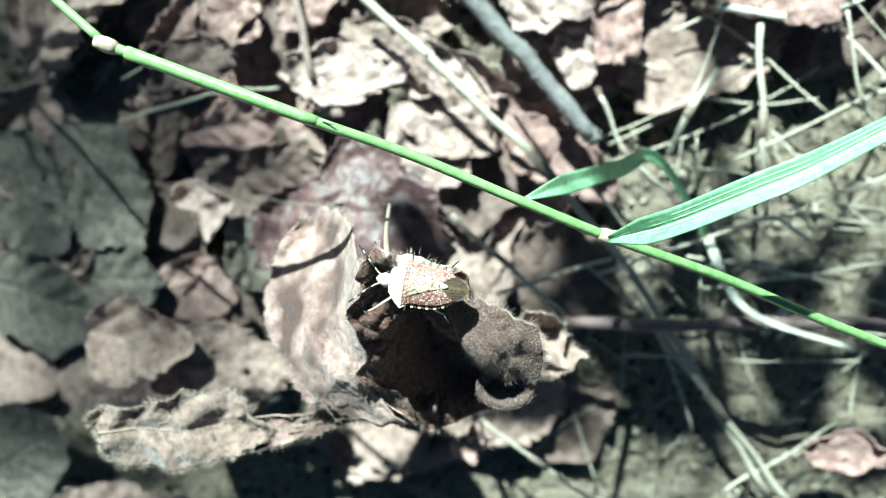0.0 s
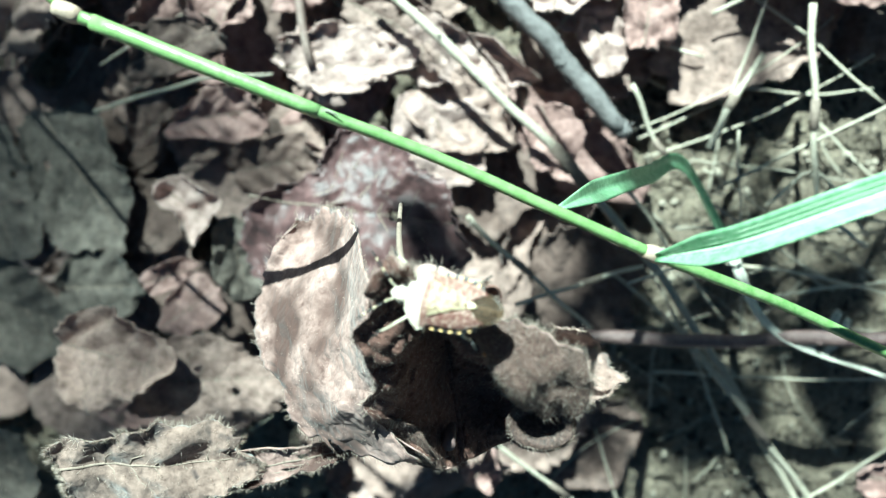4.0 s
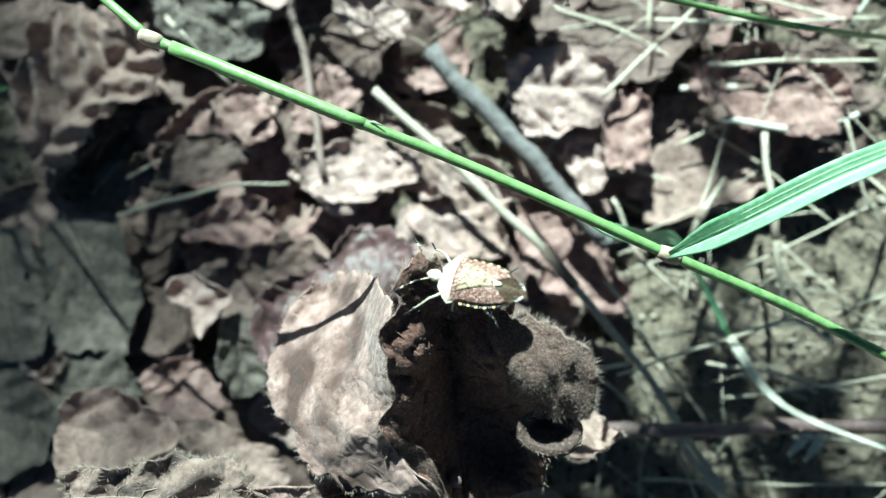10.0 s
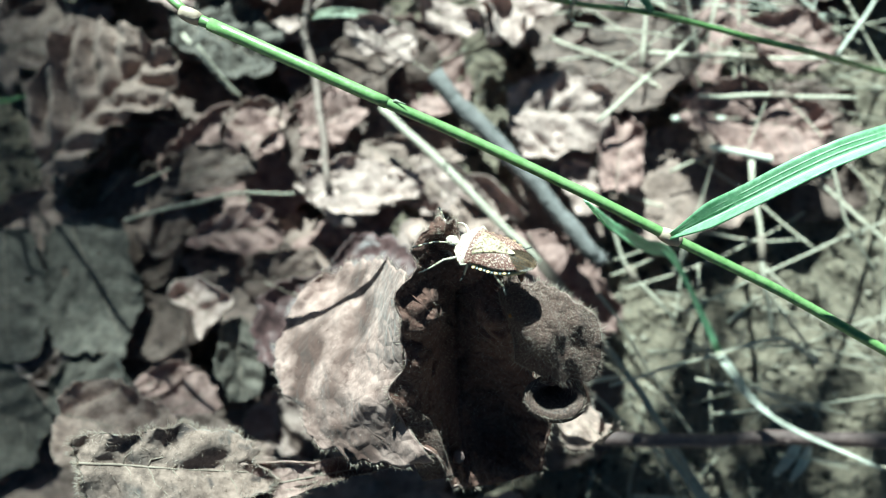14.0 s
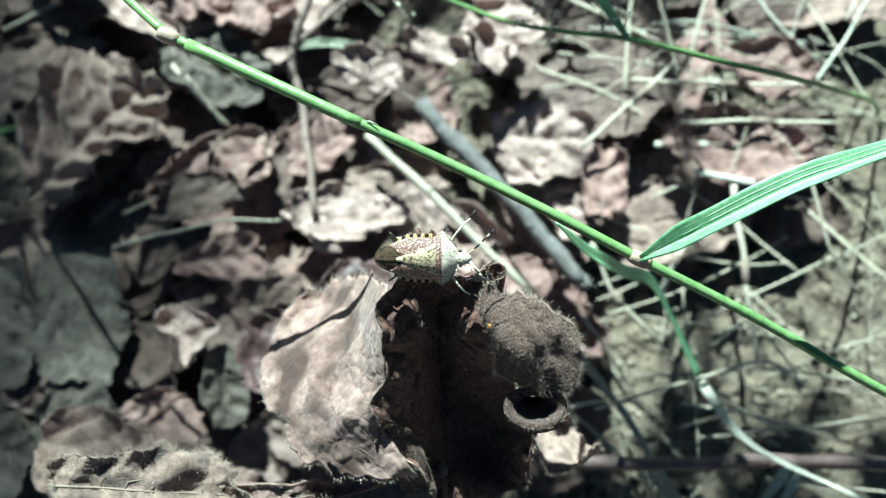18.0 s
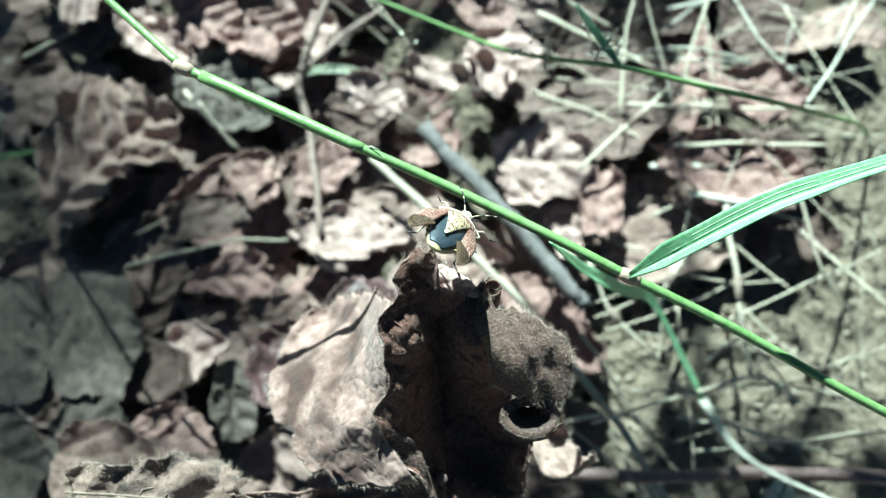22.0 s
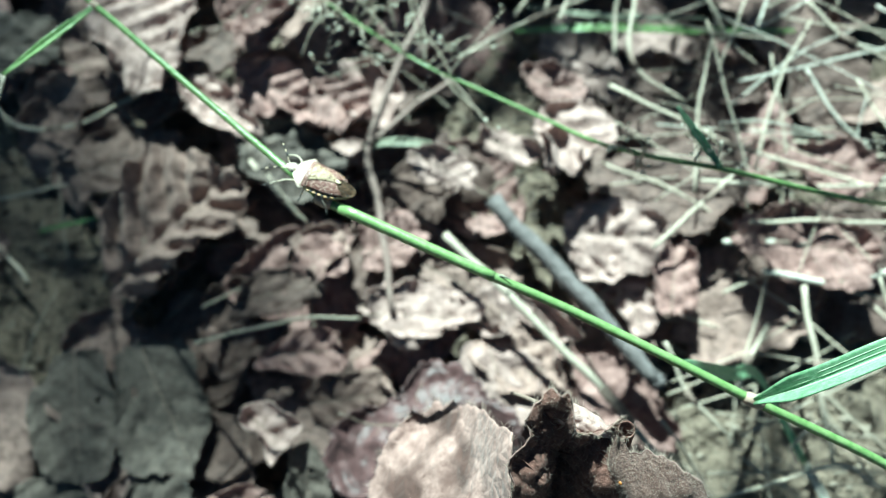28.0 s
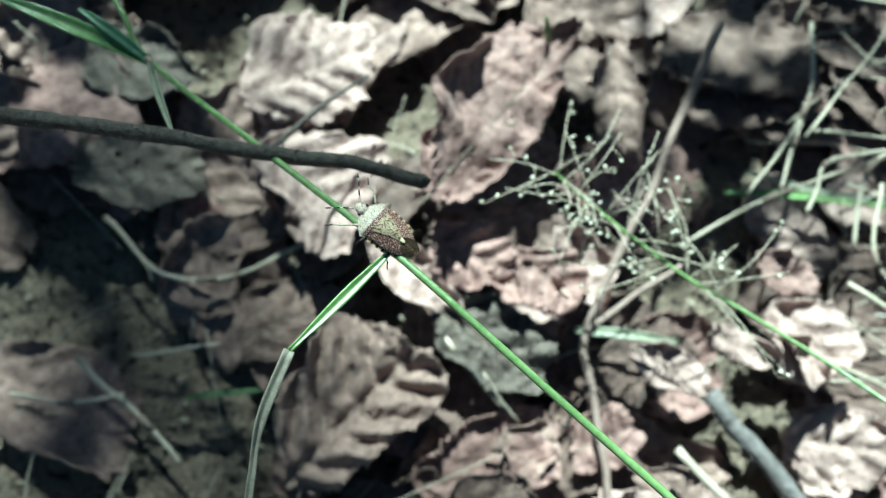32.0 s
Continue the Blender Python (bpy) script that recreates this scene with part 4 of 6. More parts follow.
def green_grass():
    base = Vector(STEM[-1])
    local = lambda pts: [Vector(p) - base for p in pts]
    plant = thing("grass_plant", base, "bright green bent grass stem with narrow leaves", "grass")
    line = smooth_line(local(STEM), 10)
    part("stem", tube(line, lambda t: 0.74 - 0.06 * t, 14, 1.0, 0.04, 3, 0.035), "green", plant)
    for i, label in ((0, "pale brown swollen node"), (4, "pale swollen joint")):
        c = line[i * 10]
        way = (line[i * 10 + 1] - line[max(i * 10 - 1, 0)]).normalized()
        part("node", tube([c + way * k for k in (-1.5, -0.8, 0, 0.8, 1.5)], lambda t: 0.82 + 0.26 * math.sin(math.pi * t), 12, 1.0, 0.1), "node", plant, label)
    # the sheath wrapped round the stem, with a loose flap at its end
    part("sheath", tube(line[1:12], lambda t: 0.92 - 0.1 * t, 12, 1.0, 0.03, 0, 0.03), "green", plant)
    c = line[11]
    part("sheath_flap", tube([c, c + Vector((1.2, 0.1, 0.7)), c + Vector((2.6, -0.5, 0.9))], lambda t: 0.34 - 0.26 * t, 6, 0.5), "fadedblade", plant, "thin pale flap")
    n, place = blade_form(local([(8.6, -17.1, 93.0), (15.3, -14.3, 100.0), (24.2, -10.0, 104.0), (32.2, -6.6, 104.0), (49.0, 0.9, 98.0)]), lambda t: 1.75 * min(1, 0.25 + 4.5 * t) * (1 - 0.35 * max(0, t - 0.6) / 0.4), 0.85, lambda t: 0.3 + 0.15 * t, 0.08)
    broad = part("leaf_blade", sheet(n, 10, place, 0.22), "blade", plant, "broad glossy green blade with pale midrib")
    for v, r in ((0.5, 0.2), (0.2, 0.07), (0.35, 0.09), (0.65, 0.09), (0.8, 0.07)):
        part("leaf_vein", tube([Vector(place(k / 30, v)) + Vector((0, 0, 0.1)) for k in range(1, 30)], lambda t: r, 5), "rib", broad)
    c = line[40]
    part("ligule", tube([c + Vector((-0.9, 0.4, 0.1)), c + Vector((0.1, 0.1, 0.4)), c + Vector((0.9, 0.2, 0.8))], lambda t: 0.72 + 0.15 * t, 10, 0.8), "fadedblade", plant, "pale papery collar")
    small = [(-2.4, -11.6, 90.2), (4.3, -11.0, 72.0), (13.6, -10.1, 53.6), (22.7, -9.6, 38.0), (35.0, -26.9, 24.6), (40.2, -39.8, 38.7), (63.1, -49.4, 34.2)]
    n, place = blade_form(local(small[:5]), lambda t: 1.85 * min(1, 0.2 + 3.5 * t) * (1 - 0.35 * t), 0.4, lambda t: 0.5 - 0.6 * t, 0.1)
    part("leaf_blade", sheet(n, 8, place, 0.2), "blade", plant, "narrow drooping green blade")
    n, place = blade_form(local(small[4:]), lambda t: 0.95 * (1 - 0.6 * t) + 0.1, 0.4, lambda t: -0.1 + 0.5 * t, 0.1)
    part("blade_tip", sheet(n, 6, place, 0.2), "white", plant, "withered pale blade tip")
    # the upper stem beyond the node, which bends at it
    upper = [(0.0, 0.0, 0.0), (-24.5, 19.4, -3.6), (-49.0, 38.9, -7.2), (-72.0, 56.3, -17.4), (-95.1, 73.8, -27.7), (-100.9, 82.2, -27.6), (-108.0, 92.0, -29.0)]
    top = smooth_line(upper, 10)
    stem = part("upper_stem", tube(top, lambda t: 0.6 - 0.12 * t, 12, 1.0, 0.04, 5, 0.035), "green", plant)
    for i in (2, 4):
        way = (top[i * 10 + 1] - top[i * 10 - 1]).normalized()
        part("upper_node", tube([top[i * 10] + way * k for k in (-1.2, -0.6, 0, 0.6, 1.2)], lambda t: 0.52 + 0.22 * math.sin(math.pi * t), 10, 1.0, 0.08), "node", stem)
    dry = [(-49.0, 38.9, -7.2), (-55.3, 31.0, -4.9), (-61.5, 23.1, -2.7), (-64.7, 14.0, -5.7), (-65.7, 6.2, -8.8), (-66.4, -7.2, -13.0), (-67.6, -20.9, -18.2), (-70.0, -37.2, -25.4)]
    n, place = blade_form(dry[:3], lambda t: 0.35 + 0.45 * math.sin(math.pi * min(t * 1.1, 1)), 0.5, lambda t: 0.3, 0.05)
    part("side_blade", sheet(n, 6, place, 0.2), "green", stem, "narrow folded green blade")
    n, place = blade_form(dry[2:], lambda t: 0.62 * (1 - 0.8 * t) + 0.2 * abs(math.sin(8 * t + 0.4)) * (1 - t) + 0.06, 0.6, lambda t: 0.5 * math.sin(5 * t), 0.15)
    part("side_blade_tip", sheet(n, 6, place, 0.2), "withered", stem, "withered twisted grey blade tip")
    # side shoots at the far node
    far = Vector(upper[4])
    for way, size, material in (((-24.0, 6.0, 6.4), 1.3, "green"), ((-11.6, 6.5, 4.1), 0.8, "blade"), ((10.6, -18.1, 13.9), 0.55, "fadedblade")):
        pts = [far + Vector(way) * t + Vector((0, 0, 1.5 * math.sin(3 * t))) for t in (0, 0.35, 0.7, 1.0)]
        n, place = blade_form(pts, lambda t: size * (0.35 + math.sin(math.pi * min(0.15 + t * 0.85, 1)) * 0.8), 0.5, None, 0.05)
        part("side_shoot", sheet(n, 6, place, 0.2), material, stem)
    return plant, stem


GRASS, UPPER_STEM = green_grass()


def seed_head():
    """A flowering grass: a green stalk with hair-thin branches that end in small seeds."""
    pts = [Vector(p) for p in [(-75.1, 79.6, 46.0), (-65.6, 73.4, 44.0), (-47.7, 62.2, 43.0), (-34.5, 54.7, 46.0), (-20.9, 45.6, 52.0), (-10.1, 36.8, 60.0), (-0.6, 31.1, 67.0), (11.6, 27.0, 72.0), (28.5, 24.1, 70.0), (39.2, 24.0, 66.0), (56.0, 29.0, 50.0), (73.0, 37.0, 28.0), (89.0, 44.5, -1.0)]]
    base = pts[-1]
    plant = thing("seed_grass", base, "fine green grass stalk with a spray of tiny seeds", "grass")
    line = smooth_line([p - base for p in pts], 8)
    part("stem", tube(line, lambda t: 0.34 + 0.22 * t, 8), "green", plant)
    rng = random.Random(3)
    branches, seeds = [], []
    for k in range(46):
        tuft = k > 37
        at = int(rng.uniform(46, 56) if tuft else rng.uniform(0, 22))
        root = line[at]
        a = rng.uniform(0, 2 * math.pi)
        reach = rng.uniform(2, 5) if tuft else rng.uniform(8, 18) + 0.25 * at
        end = root + Vector((math.cos(a) * reach - (1 if tuft else 3), math.sin(a) * reach + 2, rng.uniform(-3, 3 if tuft else 9)))
        mid = (root + end) / 2 + Vector((rng.uniform(-1.5, 1.5), rng.uniform(-1.5, 1.5), 2))
        twig = smooth_line([root, mid, end], 4)
        branches.append(tube(twig, lambda t: 0.16 - 0.06 * t, 5))
        for j in range(rng.randint(1, 4)):
            start = twig[rng.randint(3, len(twig) - 1)]
            tip = start + Vector((rng.uniform(-2.6, 2.6), rng.uniform(-2.6, 2.6), rng.uniform(-1, 2)))
            branches.append(tube([start, (start + tip) / 2 + Vector((0.3, 0, 0.3)), tip], lambda t: 0.09, 4))
            seeds.append(tip)
    part("branches", joined(*branches), "straw", plant, "hair-thin straw coloured branches")
    body = ellipsoid((0, 0, 0), (0.52, 0.29, 0.29), 6, 8)
    first = None
    for tip in seeds:
        if first is None:
            ob = first = part("seed", body, "seed", plant)
        else:
            ob = new("seed", first.data)
            ob.parent = plant
        ob.location, ob.rotation_euler = tip * MM, (rng.random() * 3, rng.random() * 3, rng.random() * 6)
    return plant


seed_head()


def low_blade(points, half, material, label):
    """A single grass blade lying among the litter."""
    base = Vector(points[0])
    ob = thing("wild_grass", base, label, "grass", "single grass leaves among the litter")
    n, place = blade_form([Vector(p) - base for p in points], lambda t: half * (0.3 + 0.7 * math.sin(math.pi * min(1, 0.12 + 0.85 * t))), 0.5, None, 0.1)
    blade = part("blade", sheet(n, 6, place, 0.2), material, ob)
    part("midrib", tube([Vector(place(k / 20, 0.5)) + Vector((0, 0, 0.08)) for k in range(1, 20)], lambda t: 0.12, 5), "fadedblade", ob)
    return ob


low_blade([(-25.4, 88.9, 12.0), (-3.3, 89.4, 14.0), (19.9, 89.2, 14.0), (49.3, 91.0, 12.0)], 1.1, "green", "long green grass blade lying in the litter")
low_blade([(-22.9, 92.8, 18.0), (-4.1, 88.1, 22.0), (23.2, 88.1, 22.0)], 0.8, "fadedblade", "faded grass blade lying under straw")
low_blade([(-63.2, 50.7, 20.0), (-51.3, 50.4, 24.0), (-38.8, 50.0, 20.0)], 1.2, "fadedblade", "yellowish withered grass blade in litter")
low_blade([(10.8, 27.3, 72.2), (6.6, 31.8, 74.6), (2.6, 37.0, 76.0)], 0.8, "blade", "short green blade beside a grass stalk")
low_blade([(-76.0, 120.8, 30.0), (-74.2, 118.4, 24.0), (-72.0, 116.6, 16.0)], 0.7, "green", "thin green grass blade in the litter")
low_blade([(57.5, -42.0, 9.0), (54.5, -46.0, 11.0), (51.5, -50.5, 9.0)], 1.2, "white", "bleached bluish grass tip on the soil")
low_blade([(59.5, -43.5, 9.0), (57.0, -47.5, 11.0), (55.0, -51.5, 9.0)], 1.0, "white", "bleached bluish grass tip on the soil")
low_blade([(-141.0, -22.0, 9.0), (-140.4, -19.0, 11.0), (-139.6, -16.0, 9.0)], 0.8, "blade", "tiny green grass shoot on the soil")
low_blade([(-149.9, 28.0, 8.0), (-140.6, 30.0, 10.0), (-128.8, 32.0, 12.0)], 0.6, "green", "thin dark green blade on soil")


def straw_heap(x0, x1, y0, y1, z0, z1, count, seed, material):
    """Loose dry straws lying across one another."""
    rng = random.Random(seed)
    for k in range(count):
        x, y, z = rng.uniform(x0, x1), rng.uniform(y0, y1), rng.uniform(z0, z1)
        a, size = rng.gauss(0.1, 0.7), rng.uniform(22, 58)
        way = Vector((math.cos(a) * size / 2, math.sin(a) * size / 2, rng.uniform(-2, 2)))
        c, r = Vector((x, y, z)), rng.uniform(0.16, 0.42)
        stick("straw", material, "dry pale straw in a loose heap", "straw", r, r * 0.7, [c - way, c + Vector((rng.gauss(0, 1.5), rng.gauss(0, 1.5), 0.6)), c + way])


straw_heap(38, 92, 52, 118, 14, 26, 18, 31, "white")
straw_heap(5, 80, 20, 60, 10, 20, 14, 32, "straw")
straw_heap(8, 85, -60, 15, 6, 14, 20, 33, "straw")
straw_heap(-20, 60, 85, 140, 14, 30, 16, 34, "straw")
straw_heap(14, 88, -48, 12, 8, 20, 12, 35, "straw")
straw_heap(12, 78, 30, 95, 16, 30, 12, 36, "straw")


# ---- the curled leaf that the insect climbs ----
def along(points, t):
    """A value on a broken line of evenly spaced values."""
    t = max(0.0, min(t, 1.0)) * (len(points) - 1)
    i = min(int(t), len(points) - 2)
    return points[i] + (points[i + 1] - points[i]) * (t - i)


def cage(rows):
    """A smooth surface through a small grid of knots: u runs along each row, v from row to row."""
    rows = [[Vector(p) for p in row] for row in rows]

    def spline(pts, t):
        t = max(0.0, min(t, 1.0)) * (len(pts) - 1)
        i = min(int(t), len(pts) - 2)
        u = t - i
        b, c = pts[i], pts[i + 1]
        a = pts[i - 1] if i else 2 * b - c
        d = pts[i + 2] if i + 2 < len(pts) else 2 * c - b
        return 0.5 * (2 * b + (c - a) * u + (2 * a - 5 * b + 4 * c - d) * u * u + (3 * b - a - 3 * c + d) * u ** 3)
    return lambda u, v: spline([spline(row, u) for row in rows], v)


HERO_BASE = Vector((-12, -30, 90))
BOWL = cage((
    ((-21.1, -17.0, 101.5), (-18.6, -16.4, 103.5), (-16.9, -21.7, 101.0), (-13.5, -21.1, 99.0), (-11.2, -19.4, 99.0)),
    ((-23.7, -20.2, 101.0), (-20.7, -21.2, 98.0), (-18.2, -22.9, 92.0), (-14.7, -23.6, 96.0), (-11.8, -23.2, 97.6)),
    ((-25.0, -27.4, 97.5), (-21.4, -27.8, 95.0), (-18.6, -27.0, 86.0), (-14.8, -28.3, 92.5), (-10.8, -29.5, 96.0)),
    ((-24.5, -33.3, 92.5), (-21.4, -33.5, 89.0), (-18.2, -33.0, 78.0), (-14.1, -32.5, 82.0), (-7.7, -32.8, 85.0)),
    ((-26.3, -38.8, 88.0), (-21.9, -39.9, 85.0), (-17.3, -40.8, 74.0), (-11.4, -40.3, 70.0), (-4.1, -39.1, 80.0)),
    ((-20.2, -46.3, 82.8), (-18.3, -49.1, 80.0), (-15.4, -50.7, 75.0), (-10.0, -50.2, 68.0), (-4.5, -47.3, 72.0))))
LOBE = cage((
    ((-11.8, -21.4, 97.8), (-9.7, -23.6, 98.6), (-6.7, -23.7, 99.2), (-3.6, -25.4, 99.2), (-0.5, -27.1, 98.2)),
    ((-12.4, -24.7, 97.2), (-10.0, -26.5, 99.4), (-7.1, -27.1, 100.2), (-3.8, -27.9, 100.0), (0.1, -29.4, 98.0)),
    ((-11.7, -27.0, 96.8), (-9.7, -29.2, 99.4), (-7.1, -30.1, 100.4), (-4.2, -30.4, 98.4), (0.3, -31.1, 97.0)),
    ((-10.3, -30.2, 95.6), (-8.7, -31.3, 98.2), (-6.7, -32.3, 98.6), (-3.7, -32.6, 97.4), (0.2, -33.0, 96.2)),
    ((-10.0, -32.8, 92.8), (-8.3, -33.7, 94.6), (-6.3, -34.5, 95.4), (-3.6, -34.9, 96.0), (-0.3, -34.5, 95.4))))
SLOPE = cage((
    ((-25.2, -21.7, 91.0), (-32.4, -16.3, 71.0), (-38.3, -16.6, 65.0), (-42.9, -18.8, 66.0)),
    ((-25.2, -29.0, 93.6), (-31.2, -27.5, 80.0), (-39.5, -26.9, 71.0), (-47.9, -27.4, 65.0)),
    ((-24.7, -34.7, 90.4), (-30.3, -34.8, 85.0), (-38.1, -35.0, 78.0), (-46.8, -35.5, 69.0)),
    ((-26.1, -39.0, 87.0), (-31.1, -41.1, 83.5), (-36.2, -42.0, 79.5), (-41.7, -40.8, 75.0)),
    ((-20.5, -46.5, 84.0), (-26.9, -47.6, 82.5), (-32.6, -46.9, 80.0), (-38.3, -45.1, 77.5))))


FLAP = cage((
    ((-26.3, -38.8, 88.0), (-20.9, -41.1, 85.6), (-17.6, -48.5, 82.0)),
    ((-25.5, -40.3, 86.0), (-22.4, -43.3, 83.6), (-19.6, -49.1, 80.4)),
    ((-26.3, -42.7, 85.0), (-24.1, -45.8, 82.0), (-22.1, -49.6, 79.0))))


def flap_place(u, v):
    """The lower edge folded outwards: u along the fold, v out from it."""
    p = FLAP(u, v)
    p.x += 1.6 * max(0.0, v - 0.6) * noise.noise(Vector((u * 9, 2, 6)))
    p.y += 1.8 * max(0.0, v - 0.6) * noise.noise(Vector((u * 11, 8, 3)))
    p.z += 0.9 * (ridge(Vector((p.x, p.y, 0)) * 0.3) - 0.5)
    return p - HERO_BASE


def curl_place(u, v):
    """The hollow dark face of the leaf: u from its raised edge (0) down to its tip (1), v across; the crease runs at v = 0.5."""
    p = BOWL(v, u)
    q = Vector((p.x, p.y, 0))
    edge = abs(2 * v - 1) ** 3
    left = max(0.0, 1 - v * 4) ** 2
    p.x += 0.5 * edge * noise.noise(Vector((u * 7, 3, v * 2))) + left * (1.6 * math.exp(-((u - 0.27) / 0.04) ** 2) - 0.7 * math.exp(-((u - 0.36) / 0.035) ** 2))
    p.y += 1.3 * max(0.0, 1 - u * 7) * noise.noise(Vector((v * 9, 1, 4)))
    p += (BOWL(v, u) - Vector((-16, -34, 105))).normalized() * (1.5 * (ridge(p * 0.13 + Vector((2, 0, 0))) - 0.5) + 0.8 * (ridge(p * 0.33) - 0.5))
    p.z += 0.2 * (ridge(q * 0.42) - 0.5) + 0.16 * noise.noise(q * 1.2) - 1.4 * math.exp(-((v - 0.5) / 0.035) ** 2) * min(1, u * 3)
    return p - HERO_BASE


def lobe_place(u, v):
    """The felted side lobe that folds over the hollow: u from the crease out to its end, v from its ragged upper edge to the overhanging one."""
    p = LOBE(u, v)
    q = Vector((p.x, p.y, 0))
    p.y += 0.9 * max(0.0, 1 - v * 5) * noise.noise(Vector((u * 11, 2, 0))) + 0.8 * max(0.0, v * 5 - 4) * noise.noise(Vector((u * 8, 7, 0)))
    p.z += 0.45 * (ridge(q * 0.2 + Vector((5, 0, 0))) - 0.5) + 0.08 * (ridge(q * 0.5) - 0.5) + 0.12 * noise.noise(q * 1.3) + 0.9 * math.exp(-((p.x + p.y * 0.75 + 27.2) / 0.9) ** 2) * max(0.0, 1 - abs(u - 0.62) * 3.2)
    return p - HERO_BASE


def slope_place(u, v):
    """The sunlit downy back of the leaf, beyond the ridge: u out from the ridge, v from the top down."""
    p = SLOPE(u, v)
    q = Vector((p.x, p.y, 0))
    p.y += (1.2 * max(0.0, v * 6 - 5) - 1.2 * max(0.0, 1 - v * 6)) * noise.noise(Vector((u * 7, 3, 1))) * 1.4
    tooth = 0.9 * (abs((u * 6.3) % 1 - 0.5) + abs((u * 14.6 + 0.3) % 1 - 0.5) - 0.5)
    p.y += tooth * max(0.0, 1 - v * 9)
    p.x += 0.9 * (abs((v * 7.1) % 1 - 0.5) + abs((v * 16.7) % 1 - 0.5) - 0.5) * max(0.0, u * 9 - 8)
    p.x += 1.8 * max(0.0, u * 6 - 5) * noise.noise(Vector((v * 6, 5, 2)))
    p.z += 1.5 * noise.noise(q * 0.13 + Vector((3, 1, 0))) * min(1.0, u * 4)
    p.z += 1.8 * (ridge(q * 0.085 + Vector((1, 4, 0))) - 0.5) + 0.6 * (ridge(q * 0.22) - 0.5) + 0.2 * (ridge(q * 0.6) - 0.5) + 0.12 * noise.noise(q * 1.3)
    return p - HERO_BASE


def scroll_place(u, v):
    """The rolled end of the lobe: u round the roll, v down its depth."""
    a = radians(75 - 410 * u)
    r = (1.0 - 0.24 * u) * (1 - 0.7 * v) + 0.06 * noise.noise(Vector((u * 6, v * 3, 9)))
    x = -5.0 + 4.0 * r * math.cos(a)
    y = -37.3 + 2.9 * r * math.sin(a) + 2.0 * v
    z = 94.4 - 1.2 * u - 4.6 * v + 0.5 * noise.noise(Vector((u * 9, 3, v * 4)))
    return x + 12, y + 30, z - 90


def fold_place(u, v):
    """The pale inner face behind the saddle of the edge: u along it, v down."""
    x = along((-6.6, -4.8, -2.6, -0.4), u) * (1 - v) + along((-7.4, -5.4, -3.0, -0.2), u) * v
    y = along((12.3, 12.2, 11.2, 9.6), u) * (1 - v) + along((10.0, 8.9, 8.2, 8.3), u) * v
    z = along((9.4, 8.2, 7.4, 7.0), u) * (1 - v) + along((8.6, 7.8, 7.4, 7.6), u) * v + 0.9 * math.sin(math.pi * v)
    return x, y + 0.3 * noise.noise(Vector((u * 7, 3, 8))), z + 0.35 * noise.noise(Vector((u * 5, v * 4, 2)))


def roll_place(u, v):
    """A small roll on the edge: u round it, v down its depth."""
    a = radians(200 - 300 * u)
    r = 1.25 - 0.35 * u - 0.2 * v
    return 1.6 + r * math.cos(a), 9.2 + r * math.sin(a) - 1.6 * v, 9.6 - 2.2 * v - 0.5 * u + 0.2 * noise.noise(Vector((u * 5, v * 3, 5)))


